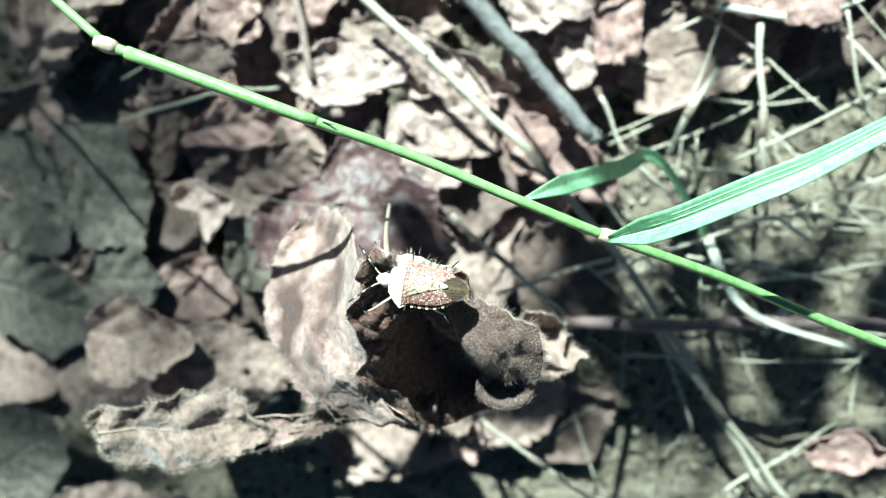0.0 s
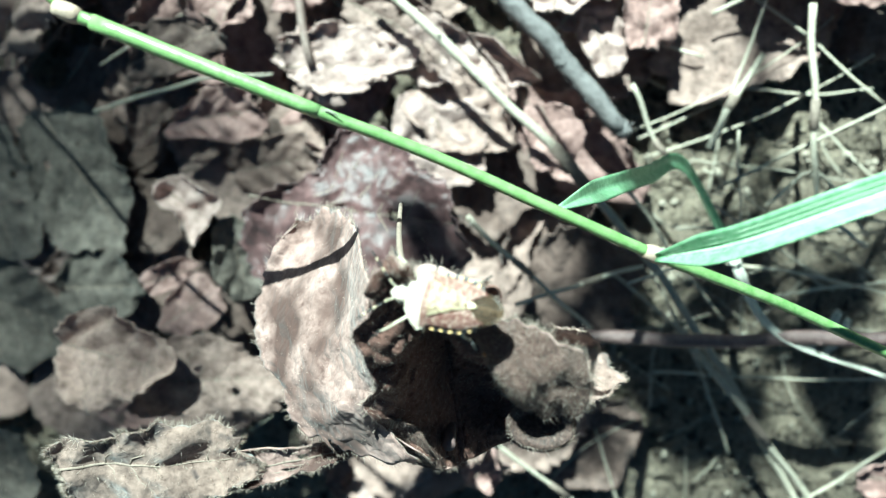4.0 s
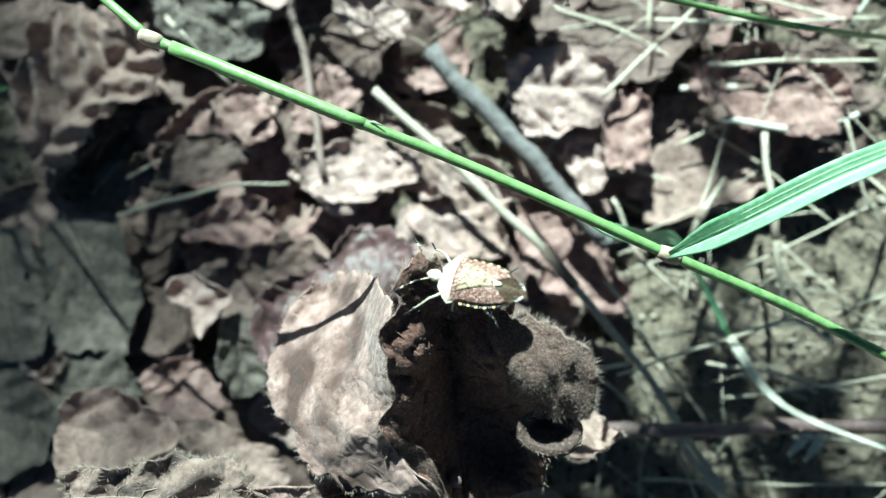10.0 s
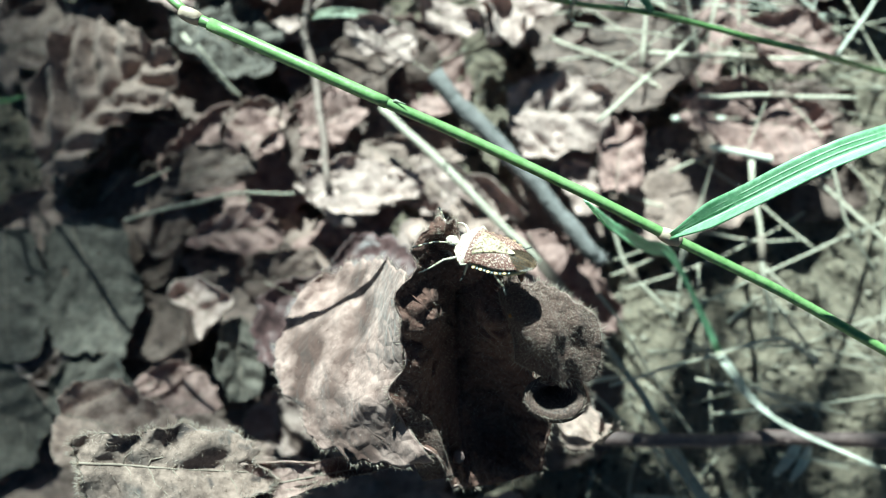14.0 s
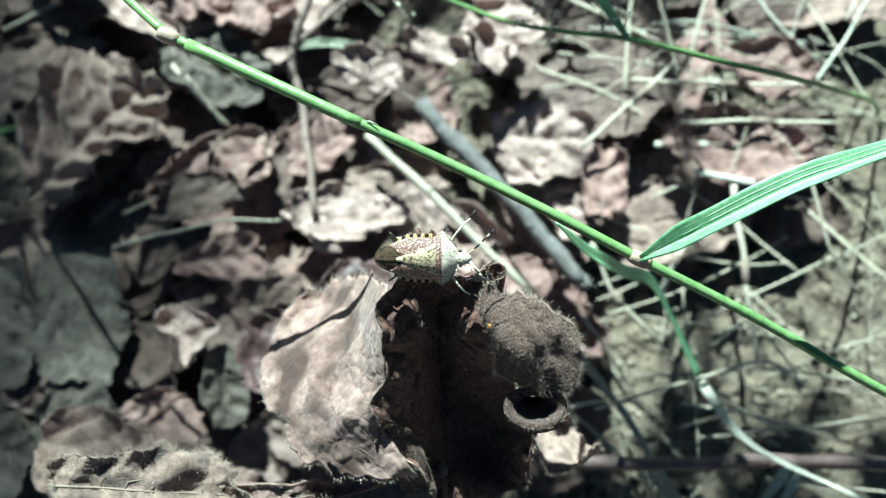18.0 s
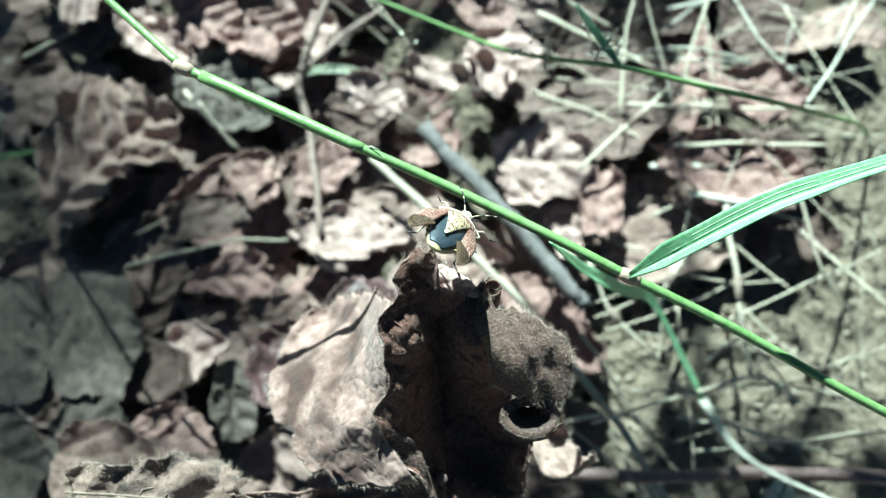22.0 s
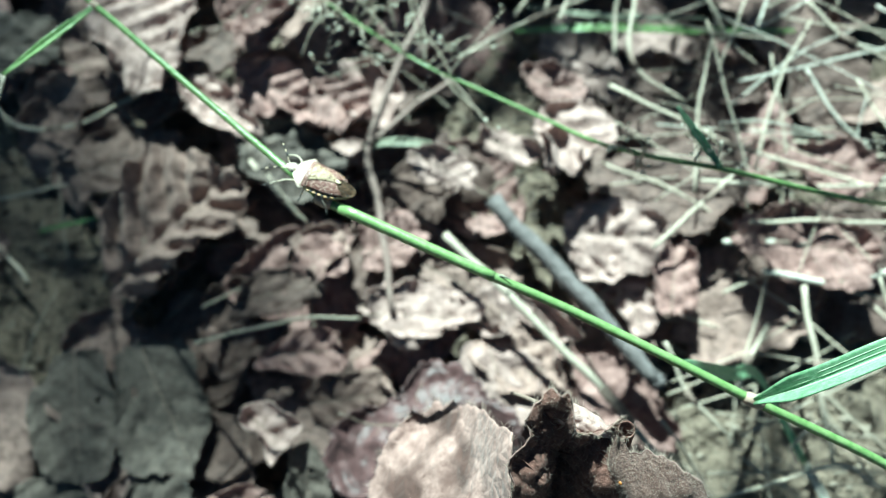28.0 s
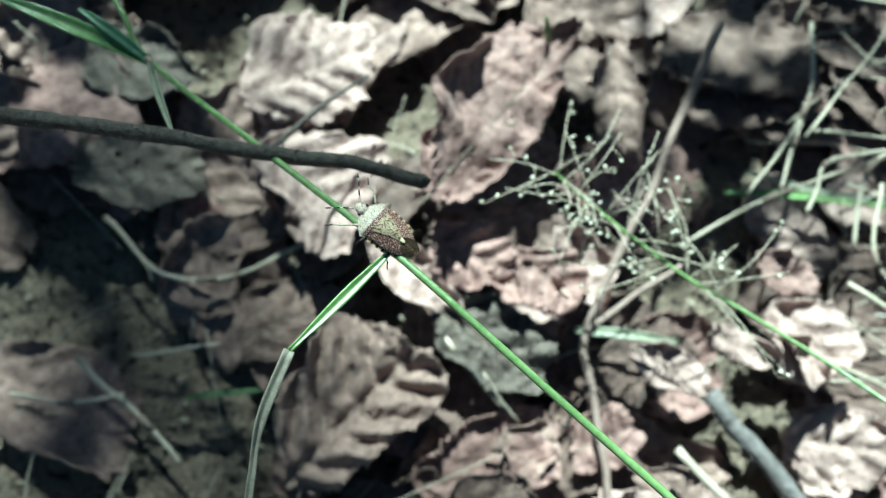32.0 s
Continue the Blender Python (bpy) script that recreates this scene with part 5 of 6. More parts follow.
def curled_leaf():
    leaf = thing("curled_leaf", HERO_BASE, "dark brown withered leaf, curled and covered with fine hairs", "leaf")
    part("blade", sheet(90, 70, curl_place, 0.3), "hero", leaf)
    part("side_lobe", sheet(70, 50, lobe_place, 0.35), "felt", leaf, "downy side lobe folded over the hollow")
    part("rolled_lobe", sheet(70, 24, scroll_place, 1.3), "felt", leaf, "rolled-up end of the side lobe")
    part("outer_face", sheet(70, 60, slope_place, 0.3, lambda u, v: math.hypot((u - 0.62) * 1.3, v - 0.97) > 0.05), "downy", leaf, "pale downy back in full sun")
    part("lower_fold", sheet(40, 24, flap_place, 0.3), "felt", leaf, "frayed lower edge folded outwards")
    part("midrib", tube([Vector(curl_place(k / 24, 0.5)) + Vector((0, 0, 0.1)) for k in range(25)], lambda t: 0.3 + 0.25 * t, 7), "hero", leaf)
    for k in range(5):
        for s in (-1, 1):
            part("side_vein", tube([Vector(curl_place(min(1, 0.95 - k * 0.17 - 0.1 * w), 0.5 + s * w * 0.42)) + Vector((0, 0, 0.1)) for w in (0, 0.25, 0.5, 0.75, 1)], lambda t: 0.22 * (1 - 0.6 * t), 5), "hero", leaf)
    for place, count, seed, lo, hi in ((curl_place, 3600, 1, 0.25, 0.7), (flap_place, 500, 5, 0.3, 0.9), (lobe_place, 3200, 2, 0.3, 0.8), (scroll_place, 900, 3, 0.2, 0.5), (slope_place, 900, 4, 0.2, 0.6)):
        tagged(part("leaf_down", hairs(place, count, seed, lo, hi, 0.25, 0.018), "down", leaf, "fine pale hairs"), kind="stuff")
    part("inner_fold", sheet(30, 18, fold_place, 0.2), "pale", leaf, "pale inner face behind the edge")
    for place, count, seed in ((curl_place, 620, 21), (lobe_place, 420, 22), (slope_place, 400, 23), (scroll_place, 260, 24)):
        tagged(part("edge_hairs", hairs(place, count, seed, 0.6, 1.5, 1.0, 0.026), "down", leaf, "pale hairs along the edge"), kind="stuff")
    edges = ([lobe_place(k / 60, 0.0) for k in range(8, 61)], [curl_place(k / 40, 0.0) for k in range(41)], [curl_place(0.0, k / 40) for k in range(41)], [curl_place(1.0, k / 40) for k in range(21)])
    for k, line in enumerate(edges):
        part("edge", tube([Vector(p) + Vector((0, 0, 0.1)) for p in line], lambda t: 0.13, 6, 1, 0.6, k), "downy", leaf, "pale frayed edge of the leaf")
    part("edge_roll", sheet(30, 12, roll_place, 0.18), "hero", leaf, "small rolled edge of the leaf")
    for place, count, seed in ((fold_place, 260, 12), (roll_place, 120, 13)):
        tagged(part("leaf_down", hairs(place, count, seed, 0.6, 1.5, 0.8, 0.026), "down", leaf, "fine pale hairs"), kind="stuff")
    spot = Vector(lobe_place(0.12, 0.44))
    part("gall", ellipsoid(spot + Vector((0, 0, 0.2)), (0.42, 0.34, 0.22), 6, 8), "amber", leaf, "tiny orange speck")
    # the stalk by which it is held, and a thin tendril behind it
    part("stalk", tube(smooth_line([(-5, -16, -10), (-8, -13, -35), (-16, 0, -65), (-20, 8, -88)], 8), lambda t: 0.9 + 0.3 * t, 8, 1, 0.1), "twig", leaf)
    part("tendril", tube(smooth_line([(-8.3, 10.5, 6.8), (-9.5, 12.5, 2), (-11, 14, -6), (-12.8, 15.8, -17.7)], 6), lambda t: 0.45 - 0.15 * t, 7), "vein", leaf, "thin grey dry tendril")
    return leaf


CURLED = curled_leaf()


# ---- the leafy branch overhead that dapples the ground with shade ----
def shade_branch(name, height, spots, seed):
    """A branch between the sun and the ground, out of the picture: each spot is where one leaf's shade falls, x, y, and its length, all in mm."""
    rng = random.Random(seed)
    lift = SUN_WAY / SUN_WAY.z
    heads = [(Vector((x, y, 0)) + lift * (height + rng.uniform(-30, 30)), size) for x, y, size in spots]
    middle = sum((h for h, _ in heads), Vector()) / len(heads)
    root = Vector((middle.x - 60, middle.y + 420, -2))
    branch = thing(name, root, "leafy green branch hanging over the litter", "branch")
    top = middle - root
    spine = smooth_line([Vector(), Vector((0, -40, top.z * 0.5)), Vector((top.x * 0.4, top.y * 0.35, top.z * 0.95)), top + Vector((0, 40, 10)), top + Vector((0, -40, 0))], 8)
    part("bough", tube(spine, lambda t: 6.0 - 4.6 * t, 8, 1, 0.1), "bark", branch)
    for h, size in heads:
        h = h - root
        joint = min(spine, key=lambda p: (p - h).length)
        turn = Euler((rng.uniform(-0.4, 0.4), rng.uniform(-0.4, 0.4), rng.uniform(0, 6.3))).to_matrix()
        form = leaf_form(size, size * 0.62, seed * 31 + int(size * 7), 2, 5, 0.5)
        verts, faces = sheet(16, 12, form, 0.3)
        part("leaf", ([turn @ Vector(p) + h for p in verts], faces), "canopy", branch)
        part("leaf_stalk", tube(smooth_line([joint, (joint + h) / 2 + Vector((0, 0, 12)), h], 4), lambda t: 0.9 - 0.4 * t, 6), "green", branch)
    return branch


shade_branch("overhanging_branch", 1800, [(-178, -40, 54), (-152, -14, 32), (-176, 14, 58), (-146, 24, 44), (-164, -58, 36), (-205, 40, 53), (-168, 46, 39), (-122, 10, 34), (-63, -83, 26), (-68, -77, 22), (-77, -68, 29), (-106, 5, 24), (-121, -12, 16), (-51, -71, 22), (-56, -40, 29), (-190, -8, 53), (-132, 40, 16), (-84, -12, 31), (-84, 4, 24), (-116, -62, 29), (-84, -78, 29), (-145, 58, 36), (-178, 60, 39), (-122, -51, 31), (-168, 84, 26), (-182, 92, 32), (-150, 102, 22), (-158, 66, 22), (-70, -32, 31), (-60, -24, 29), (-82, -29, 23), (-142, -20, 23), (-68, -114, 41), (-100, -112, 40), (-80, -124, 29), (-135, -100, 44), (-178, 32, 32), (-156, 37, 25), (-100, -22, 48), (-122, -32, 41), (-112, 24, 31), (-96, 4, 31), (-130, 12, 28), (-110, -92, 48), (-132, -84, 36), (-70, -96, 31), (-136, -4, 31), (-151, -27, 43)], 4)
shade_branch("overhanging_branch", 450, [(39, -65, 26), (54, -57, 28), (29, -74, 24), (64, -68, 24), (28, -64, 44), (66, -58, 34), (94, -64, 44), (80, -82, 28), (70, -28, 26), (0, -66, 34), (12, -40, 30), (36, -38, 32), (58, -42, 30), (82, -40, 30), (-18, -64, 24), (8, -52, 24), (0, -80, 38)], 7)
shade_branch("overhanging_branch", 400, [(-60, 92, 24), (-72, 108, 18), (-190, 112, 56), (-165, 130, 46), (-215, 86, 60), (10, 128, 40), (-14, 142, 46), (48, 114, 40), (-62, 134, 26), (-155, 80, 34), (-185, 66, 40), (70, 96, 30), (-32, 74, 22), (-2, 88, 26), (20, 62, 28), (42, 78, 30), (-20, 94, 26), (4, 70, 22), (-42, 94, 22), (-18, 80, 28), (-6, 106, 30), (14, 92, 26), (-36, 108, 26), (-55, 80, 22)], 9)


# ---- the shield bug ----
def back_height(x, y):
    """Height of the insect's back over its belly plane, in mm; x is ahead."""
    w = body_half(x)
    s = min(abs(y) / max(w, 0.01), 1)
    ridge_line = 2.15 - (0.17 if x > 1.0 else 0.03) * (x - 1.0) ** 2
    return 0.75 + (ridge_line - 0.75) * (1 - s ** 2.2)


def body_half(x):
    """Half the body's width at x."""
    if x > 2.2:
        return max(0.2, 3.05 - (x - 2.2) * 1.15)
    if x > 1.3:
        return 3.05 - 0.3 * (2.2 - x)
    if x > -1.4:
        return 2.78 - 0.02 * (1.3 - x)
    return max(0.2, 2.72 * max(0.0, 1 - ((-1.4 - x) / 4.6) ** 1.7))


def plate(x0, x1, left, right, lift, thick=0.16, nu=18, nv=12, bulge=0.0):
    """A plate on the back between x0 and x1; left(x), right(x) give its sides."""
    def place(u, v):
        x = x0 + (x1 - x0) * u
        y = left(x) + (right(x) - left(x)) * v
        return x, y, back_height(x, y) + lift + bulge * math.sin(math.pi * v) * math.sin(math.pi * u)
    return sheet(nu, nv, place, thick)


def shield_bug():
    bug = thing("shield_bug", (0, 0, 0), "mottled brown and cream shield bug with banded antennae", "insect")

    def trunk(p):
        w = body_half(p.x)
        if p.z > 0:
            p.z = min(p.z, back_height(p.x, p.y) - 0.16)
        return Vector((p.x, max(-w, min(w, p.y)) * 0.95, p.z))
    part("abdomen", ellipsoid((-1.2, 0, 0.6), (4.3, 2.75, 1.35), 20, 24, trunk), "belly", bug, "straw coloured underside")
    part("abdomen_back", plate(0.2, -4.9, lambda x: -body_half(x) * 0.86, lambda x: body_half(x) * 0.86, -0.1, 0.1), "blueback", bug, "glossy blue-black back under the wings")
    part("pronotum", plate(3.85, 1.95, lambda x: -body_half(x) * 0.99, lambda x: body_half(x) * 0.99, 0.12, 0.22, 16, 22, 0.12), "shell", bug, "cream and brown dotted shoulder shield")
    part("pronotum_band", plate(1.98, 1.3, lambda x: -body_half(x) * 0.98, lambda x: body_half(x) * 0.98, 0.12, 0.22, 8, 22, 0.05), "corium", bug, "red-brown hind band of the shoulder shield")
    for s in (-1, 1):
        part("shoulder", tube([(1.5, s * 2.75, 0.95), (2.1, s * 3.15, 1.0), (2.8, s * 2.55, 1.0), (3.8, s * 1.35, 0.95)], lambda t: 0.13 - 0.06 * t, 7), "shell", bug, "cream side margin")
    tip = -2.95
    side = lambda x: max(0.28, 1.68 * (x - tip) / (1.4 - tip) + 0.2)
    part("scutellum", plate(1.42, tip, lambda x: -side(x), side, 0.14, 0.16, 18, 12, 0.18), "scutellum", bug, "yellowish mottled triangular shield")
    part("scutellum_tip", ellipsoid((tip + 0.2, 0, back_height(tip, 0) + 0.25), (0.6, 0.3, 0.14), 8, 10), "cream", bug, "smooth cream tip of the shield")
    # the head with its eyes and antennae
    head = part("head", ellipsoid((4.55, 0, 0.95), (1.05, 0.86, 0.55), 12, 16, lambda p: Vector((p.x, p.y * (1 - 0.32 * max(0, p.x - 4.5)), p.z - 0.18 * max(0, p.x - 4.4)))), "shell", bug, "small blunt cream head")
    for s in (-1, 1):
        part("eye", ellipsoid((4.2, s * 0.88, 1.05), (0.24, 0.2, 0.22), 7, 9), "black", head)
        root = Vector((5.1, s * 0.55, 0.8))
        pts = [root, root + Vector((0.45, s * 0.3, 0.25)), root + Vector((1.35, s * 1.2, 0.75)), root + Vector((2.2, s * 2.1, 0.95)), root + Vector((3.1, s * 2.95, 0.9))]
        feeler = part("antenna", tube(smooth_line(pts[:2], 4), lambda t: 0.1, 6), "leg", head)
        for k, (a, b) in enumerate(zip(pts[1:], pts[2:])):
            m = a.lerp(b, 0.35)
            part("antenna_band", tube([a, a.lerp(m, 0.5), m], lambda t: 0.075, 6), "cream", feeler)
            part("antenna_segment", tube([m, m.lerp(b, 0.5), b], lambda t: 0.09 + 0.03 * math.sin(math.pi * t), 6), "black", feeler)
    # the toothed yellow and black margin of the abdomen
    for s in (-1, 1):
        for k in range(10):
            x = 0.7 - k * 0.46
            w = body_half(x)
            part("margin_spot", ellipsoid((x, s * (w - 0.12), 0.74), (0.26, 0.3, 0.05), 8, 12, lambda p: Vector((x + max(-0.2, min(0.2, p.x - x)), p.y, p.z))), "yellow" if k % 2 == 0 else "black", bug)
    # wings, hinged at the shoulders
    wings = []
    for s in (-1, 1):
        hinge = Vector((1.35, s * 1.9, 1.35))
        wing = part("forewing", ([], []), "corium", bug)
        wing.location = hinge * MM
        inner = lambda x: s * max(0.02, side(x) - 0.15) if x > tip else s * 0.04
        outer = lambda x: s * body_half(x) * (0.9 if x > -3 else 0.92)
        def corium(u, q):
            x = 1.4 - u * (3.9 + 1.75 * q)
            y = inner(x) + (outer(x) - inner(x)) * q
            return x, y, back_height(x, y) + 0.1
        v, f = sheet(22, 12, corium, 0.14)
        wing.data = part("forewing", ([Vector(p) - hinge for p in v], f), "corium").data
        bpy.data.objects.remove([o for o in scene.objects if o.data == wing.data and o is not wing][0])
        v, f = sheet(20, 10, lambda u, q: (corium(0.03 + 0.95 * u, 0.03 + 0.94 * q)[0], corium(0.03 + 0.95 * u, 0.03 + 0.94 * q)[1], corium(0.03 + 0.95 * u, 0.03 + 0.94 * q)[2] - 0.17), 0.03)
        part("wing_lining", ([Vector(p) - hinge for p in v], f), "lining", wing, "orange red underside of the wing")
        v, f = plate(-2.4, -5.95, lambda x: -s * 0.3, lambda x: s * max(0.22, 1.85 * math.sqrt(max(0, 1 - ((-2.4 - x) / 3.6) ** 2))), 0.03 + 0.05 * (s > 0), 0.05, 16, 10)
        part("wing_membrane", ([Vector(p) - hinge for p in v], f), "membrane", wing, "brown translucent veined membrane")
        nerves = []
        for k in range(5):
            q = 0.12 + 0.19 * k
            nerves.append(tube([Vector((x, s * (0.1 + q * 1.8 * math.sqrt(max(0, 1 - ((-2.3 - x) / 3.75) ** 2))), 0)) for x in (-2.6, -3.3, -4.0, -4.7, -5.4)], lambda t: 0.03, 4))
        v, f = joined(*nerves)
        part("membrane_veins", ([Vector((p.x, p.y, back_height(p.x, p.y) + 0.12)) - hinge for p in v], f), "black", wing)
        wings.append((wing, hinge, s))
    # six jointed legs
    legs = []
    for s in (-1, 1):
        for k, (x, out, way) in enumerate(((2.9, 1.9, 2.3), (1.3, 1.6, 0.35), (-0.4, 1.4, -1.9))):
            hip = Vector((x, s * 1.2, 0.15))
            leg = part("leg", tube(smooth_line([(0, 0, 0), (way * 0.3, s * out * 0.5, 0.25), (way * 0.65, s * out * 0.9, 0.45)], 4), lambda t: 0.2 - 0.06 * t, 7), "leg", bug)
            leg.location = hip * MM
            knee = Vector((way * 0.65, s * out * 0.9, 0.45))
            ankle = knee + Vector((way * 0.78, s * (1.0 if k == 0 else 0.5), -1.4))
            part("shin", tube(smooth_line([knee, (knee + ankle) / 2 + Vector((0, s * 0.12, 0.05)), ankle], 4), lambda t: 0.13 - 0.03 * t, 7), "leg", leg)
            part("foot", tube([ankle, ankle + Vector((way * 0.16, s * 0.45, -0.1)), ankle + Vector((way * 0.38, s * 0.9, -0.14))], lambda t: 0.11 - 0.03 * t, 6), "black", leg)
            legs.append((leg, hip, s, k))
    return bug, wings, legs


BUG, WINGS, LEGS = shield_bug()
BUG.scale = (1.03, 1.03, 1.03)


# ---- what moves ----
def motions():
    rows = [
        (0.00, -0.01483, -0.02092, 0.10293, 22.2, 2.1, 173.5),
        (13.00, -0.01491, -0.02144, 0.10291, 22.2, 14.6, 164.7),
        (14.50, -0.01490, -0.02216, 0.10289, 26.1, 14.5, 157.6),
        (15.50, -0.01510, -0.02103, 0.10294, 19.6, 7.1, 139.1),
        (16.50, -0.01537, -0.02034, 0.10297, 14.3, 1.7, 118.1),
        (16.80, -0.01579, -0.01997, 0.10298, 10.6, 1.2, 108.5),
        (17.00, -0.01654, -0.02060, 0.10299, 7.9, 1.5, 91.1),
        (17.20, -0.01742, -0.02060, 0.10296, 16.6, 1.0, 65.6),
        (17.50, -0.02017, -0.02205, 0.10290, 28.0, 0.6, 10.7),
        (17.80, -0.01893, -0.02033, 0.10293, 22.1, 1.0, 8.7),
        (18.00, -0.01944, -0.02016, 0.10294, 19.9, 2.5, 2.9),
        (18.30, -0.01915, -0.01993, 0.10294, 20.1, 1.5, 6.8),
        (18.60, -0.01818, -0.01910, 0.10296, 16.3, 4.9, 58.4),
        (18.90, -0.01884, -0.02000, 0.10299, 6.6, 2.2, 75.5),
        (19.20, -0.01927, -0.01946, 0.10299, 0.2, -6.3, 101.5),
        (19.50, -0.01940, -0.01922, 0.10299, -1.0, -9.3, 106.6),
        (19.80, -0.02069, -0.01819, 0.10298, 6.1, -8.1, 77.4),
        (20.20, -0.02221, -0.01830, 0.10346, 16.3, 3.9, 47.3),
        (20.50, -0.02162, -0.01741, 0.10348, 9.4, 5.6, 39.7),
        (20.80, -0.02075, -0.01702, 0.10349, 7.8, 6.0, 37.8),
        (21.00, -0.01900, -0.01626, 0.10350, -0.0, -0.3, 34.1),
        (21.20, -0.01819, -0.01645, 0.10397, -8.4, 12.4, 45.4),
        (21.50, -0.02046, -0.01777, 0.10393, 22.2, 4.0, 37.3),
        (21.70, -0.01729, -0.01585, 0.10487, 13.5, 29.2, 61.3),
        (21.90, -0.01608, -0.01528, 0.10581, 7.6, 40.5, 57.2),
        (22.10, -0.01663, -0.01571, 0.10676, 3.2, 52.4, 60.3),
        (22.30, -0.01668, -0.01492, 0.10675, -48.9, 33.3, 21.3),
        (22.50, -0.01673, -0.01518, 0.10675, -56.0, 37.9, 12.8),
        (22.70, -0.01616, -0.01489, 0.10675, -57.0, 32.1, 17.9),
        (22.90, -0.01584, -0.01511, 0.10575, -52.6, 23.7, 32.3),
        (23.10, -0.01667, -0.01430, 0.10483, -30.1, 25.5, 48.7),
        (23.30, -0.01797, -0.01237, 0.10387, -10.5, 30.8, 61.4),
        (23.50, -0.01779, -0.01178, 0.10287, -2.7, 32.0, 70.5),
        (23.70, -0.01727, -0.01140, 0.10187, 0.2, 31.6, 71.3),
        (23.90, -0.01813, -0.01081, 0.10188, 3.6, 30.2, 78.6),
        (24.10, -0.01794, -0.01045, 0.10189, 3.4, 28.6, 94.6),
        (24.30, -0.01504, -0.00803, 0.09999, -6.8, -0.5, 143.5),
        (24.50, -0.01646, -0.00711, 0.09899, -4.0, -5.1, 150.5),
        (25.50, -0.01930, -0.00303, 0.09598, 1.6, -10.6, 153.7),
        (26.50, -0.02161, 0.00038, 0.09593, 9.4, -10.3, 155.7),
        (26.70, -0.02242, -0.00003, 0.09599, 16.9, -9.4, 159.5),
        (26.90, -0.02455, 0.00045, 0.09622, 21.3, -9.8, 157.5),
        (27.00, -0.02663, 0.00208, 0.09643, 28.7, -8.9, 161.4),
        (27.20, -0.03049, 0.00495, 0.09693, 25.2, -9.6, 158.5),
        (27.50, -0.03983, 0.00773, 0.09813, 35.3, -9.6, 158.5),
        (27.80, -0.05202, 0.01247, 0.09248, 35.2, -9.3, 158.7),
        (28.10, -0.05772, 0.01654, 0.08976, 19.1, -8.0, 160.9),
        (28.40, -0.05877, 0.01968, 0.08891, 9.8, -8.9, 148.2),
        (28.70, -0.06564, 0.02209, 0.08732, -1.2, -7.9, 144.3),
        (29.00, -0.07213, 0.02845, 0.08521, -8.9, -6.1, 144.3),
        (29.30, -0.07764, 0.03368, 0.08234, -8.7, -5.9, 142.9),
        (29.60, -0.08012, 0.03600, 0.08103, -8.6, -5.6, 141.8),
        (29.90, -0.08482, 0.04046, 0.08085, 3.4, -5.2, 140.3),
        (30.20, -0.09009, 0.04665, 0.08102, 19.2, -5.2, 139.3),
        (30.60, -0.09351, 0.04772, 0.08312, 56.9, -5.3, 137.5),
        (31.00, -0.09817, 0.05053, 0.08510, 26.0, -3.5, 145.5),
        (31.40, -0.10267, 0.05271, 0.08478, 20.0, -2.9, 148.4),
        (31.80, -0.10560, 0.05543, 0.08505, 11.9, -2.9, 146.4),
        (32.00, -0.10711, 0.05681, 0.08479, 7.8, -2.9, 145.4),
    ]
    # the standing leaf sways a little
    nod = ((0.0, 0.0, 0.0), (7.0, 0.0, 0.0), (8.5, -0.5, -0.6), (12.0, -0.8, -1.1), (14.5, -0.7, -0.9), (16.5, 0.0, 0.0), (32.0, 0.0, 0.0))
    walk(CURLED, [(t, pose((HERO_BASE.x + x) * MM, (HERO_BASE.y + y) * MM, HERO_BASE.z * MM)) for t, x, y in nod])
    walk(BUG, [(t, pose(x, y, z, rx, ry, rz)) for t, x, y, z, rx, ry, rz in rows])
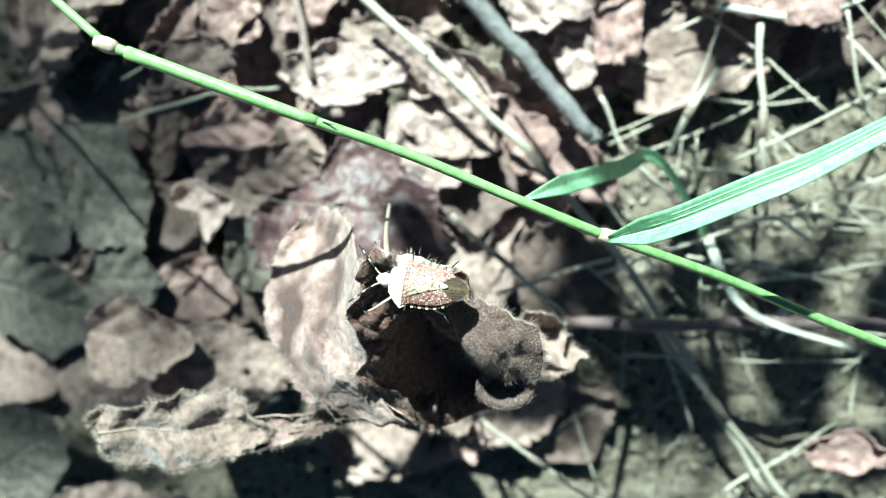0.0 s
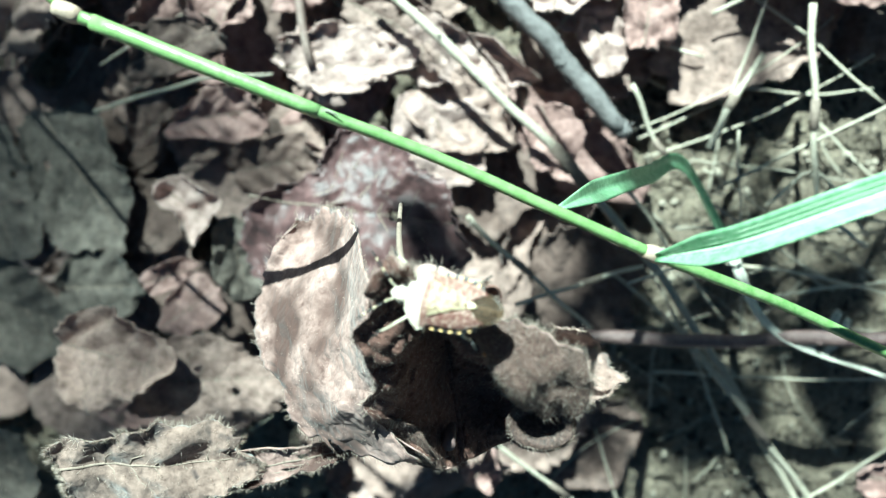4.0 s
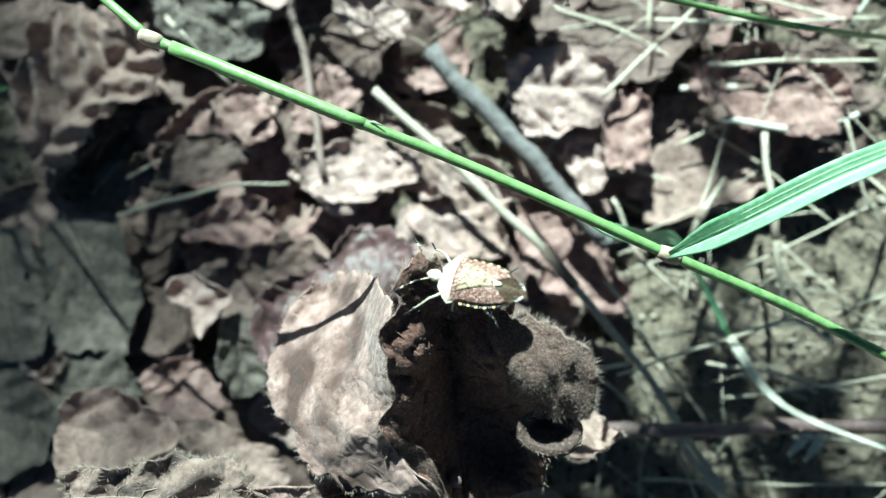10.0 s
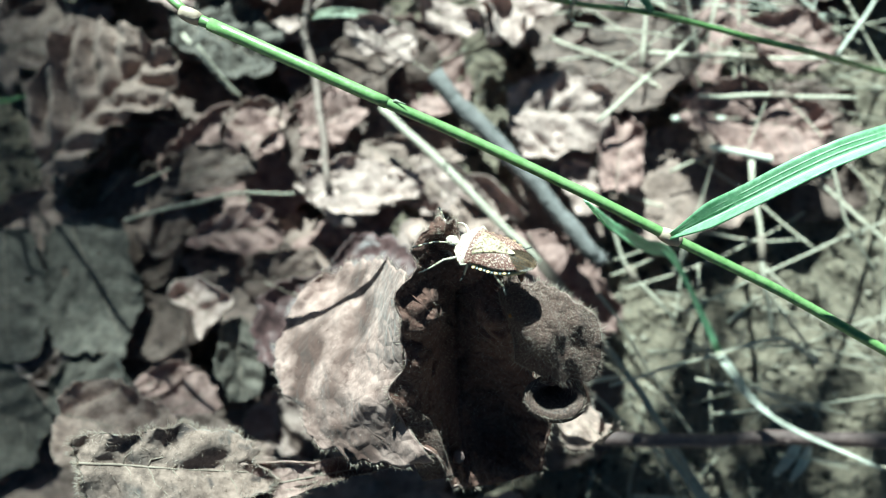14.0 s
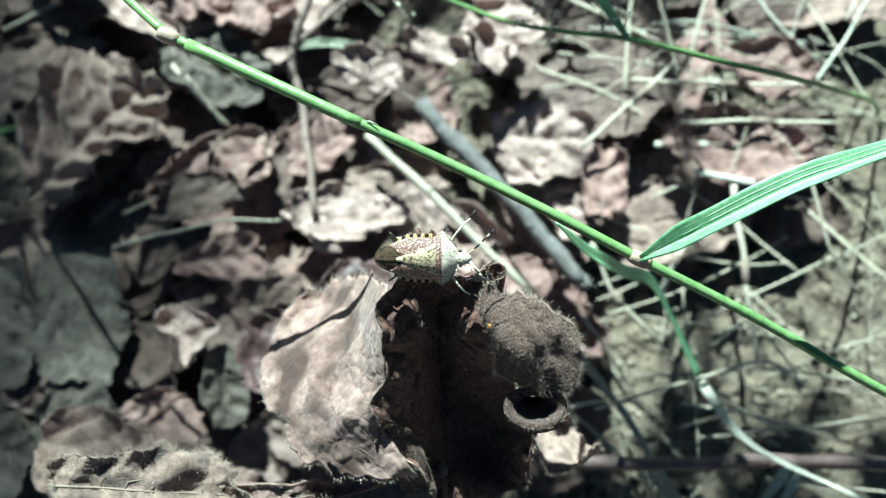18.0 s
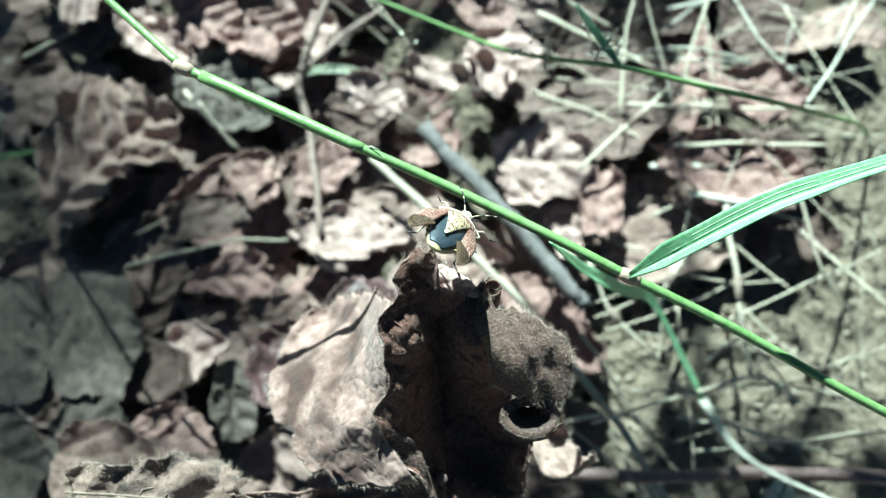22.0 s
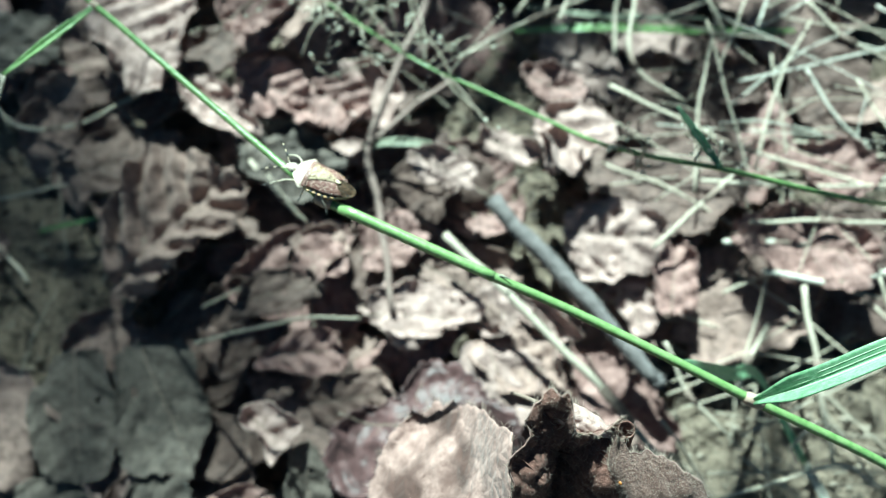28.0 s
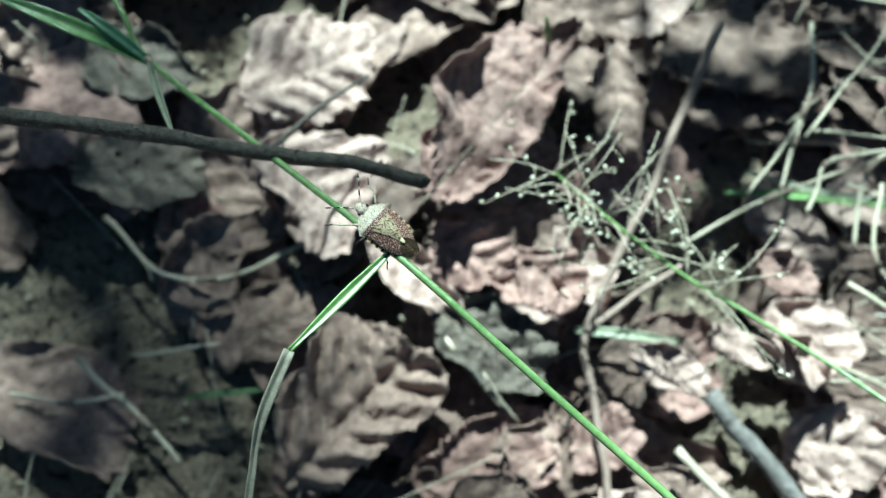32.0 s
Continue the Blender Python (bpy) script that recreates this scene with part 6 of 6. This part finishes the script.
    # the grass stem sways a little and sags under the insect
    sway = [
        (0.0, 0.05775, -0.03603, 0.07706, -0.06, 0.26, 1.66),
        (1.0, 0.05737, -0.03656, 0.07734, -0.04, 0.52, 1.38),
        (2.0, 0.05772, -0.03640, 0.07755, -0.05, 0.08, 1.51),
        (2.5, 0.05753, -0.03683, 0.07721, -0.04, -0.01, 1.39),
        (4.5, 0.05585, -0.03916, 0.07254, -0.12, 2.14, 0.18),
        (5.0, 0.05585, -0.03916, 0.07254, -0.12, 2.14, 0.18),
        (5.5, 0.05566, -0.03857, 0.07222, -0.09, 2.19, 0.68),
        (6.0, 0.05590, -0.03841, 0.07329, -0.07, 1.86, 0.59),
        (6.5, 0.05684, -0.03710, 0.07483, -0.05, 1.76, 1.00),
        (7.0, 0.05693, -0.03700, 0.07446, -0.02, 2.09, 0.98),
        (7.5, 0.05773, -0.03549, 0.07639, 0.00, 1.99, 1.72),
        (8.0, 0.05795, -0.03552, 0.07685, -0.04, 1.15, 1.67),
        (9.0, 0.05815, -0.03532, 0.07864, -0.11, 0.07, 1.62),
        (10.0, 0.05822, -0.03531, 0.07797, -0.08, 0.56, 1.76),
        (11.0, 0.05827, -0.03538, 0.07798, -0.07, 0.51, 1.67),
        (12.0, 0.05840, -0.03548, 0.07888, -0.09, 0.18, 1.55),
        (13.0, 0.05842, -0.03566, 0.07853, -0.08, 0.45, 1.56),
        (14.0, 0.05820, -0.03564, 0.07827, -0.07, 0.46, 1.46),
        (14.5, 0.05826, -0.03533, 0.07832, -0.07, 0.38, 1.46),
        (16.5, 0.05738, -0.03669, 0.07864, 0.01, 0.59, 0.48),
        (17.0, 0.05740, -0.03650, 0.07839, 0.01, 0.73, 0.52),
        (18.0, 0.05725, -0.03718, 0.07853, 0.02, 0.57, 0.42),
        (19.0, 0.05716, -0.03713, 0.07807, 0.03, 0.88, 0.55),
        (20.0, 0.05709, -0.03716, 0.08028, -0.03, -0.46, 0.25),
        (21.0, 0.05716, -0.03764, 0.08011, -0.02, -0.31, 0.29),
        (22.0, 0.05729, -0.03750, 0.08018, -0.02, -0.35, 0.31),
        (23.0, 0.05756, -0.03737, 0.08032, -0.02, -0.32, 0.45),
        (24.0, 0.05721, -0.03829, 0.07983, 0.00, -0.26, 0.41),
        (24.5, 0.05744, -0.03737, 0.08001, -0.05, -0.94, 0.32),
        (26.5, 0.05914, -0.03784, 0.08066, -0.03, -1.08, 0.31),
        (27.5, 0.05848, -0.03624, 0.08055, -0.11, -2.73, 0.26),
        (28.0, 0.05950, -0.03543, 0.07618, 2.72, -4.48, -0.19),
        (29.0, 0.05702, -0.03034, 0.07609, -1.13, -3.89, 0.42),
        (29.5, 0.05661, -0.02865, 0.07494, -2.04, -4.14, 0.58),
        (30.0, 0.05739, -0.02924, 0.07546, -2.19, -3.48, 0.64),
        (30.5, 0.05865, -0.03193, 0.07726, -2.14, -2.74, 0.60),
        (31.0, 0.05851, -0.03197, 0.07785, -2.00, -1.70, 0.58),
        (31.5, 0.05809, -0.03163, 0.07812, -2.33, -1.44, 0.72),
        (32.0, 0.05838, -0.03203, 0.07808, -1.90, -1.11, 0.65),
    ]
    walk(GRASS, [(t, pose(x, y, z, rx, ry, rz)) for t, x, y, z, rx, ry, rz in sway])
    bend = [
        (0.0, -0.11410, 0.04860, 0.02000, 1.03, -0.46, -2.34),
        (24.5, -0.11410, 0.04860, 0.02000, 1.03, -0.46, -2.34),
        (26.5, -0.11410, 0.04860, 0.02000, -2.92, -3.23, -2.58),
        (28.0, -0.11410, 0.04860, 0.02000, 0.0, 0.0, 0.0),
        (32.0, -0.11410, 0.04860, 0.02000, 0.0, 0.0, 0.0),
    ]
    walk(UPPER_STEM, [(t, pose(x, y, z, rx, ry, rz)) for t, x, y, z, rx, ry, rz in bend])
    # how far the forewings are spread, in degrees, time by time
    spread = ((0, 0), (20.25, 0), (20.5, 17), (20.8, 23), (21.0, 18), (21.15, 4), (21.3, 6), (21.5, 25), (21.7, 40), (21.9, 27), (22.1, 30), (22.3, 52), (22.5, 66), (22.9, 58), (23.1, 45), (23.3, 24), (23.5, 16), (24.1, 12), (24.3, 22), (24.5, 34), (25.5, 30), (26.5, 36), (26.65, 4), (26.8, 0), (32, 0))
    for wing, hinge, s in WINGS:
        walk(wing, [(t, pose(hinge.x * MM, hinge.y * MM, hinge.z * MM, s * a * 0.45, a * 0.25, -s * a)) for t, a in spread])
    # the legs step while it walks and rest while it sits
    for leg, hip, s, k in LEGS:
        steps = [(0, 0.0), (14.5, 0.0)]
        t = 15.0
        while t < 31.9:
            going = 16 <= t <= 19 or 22 <= t <= 24.5 or 26 <= t <= 31
            steps.append((t, (14.0 if going else 3.0) * math.sin(t * 9 + (k + (s > 0)) * math.pi)))
            t += 0.25
        steps.append((32.0, 0.0))
        walk(leg, [(t, pose(hip.x * MM, hip.y * MM, hip.z * MM, 0, 0, a)) for t, a in steps])


motions()
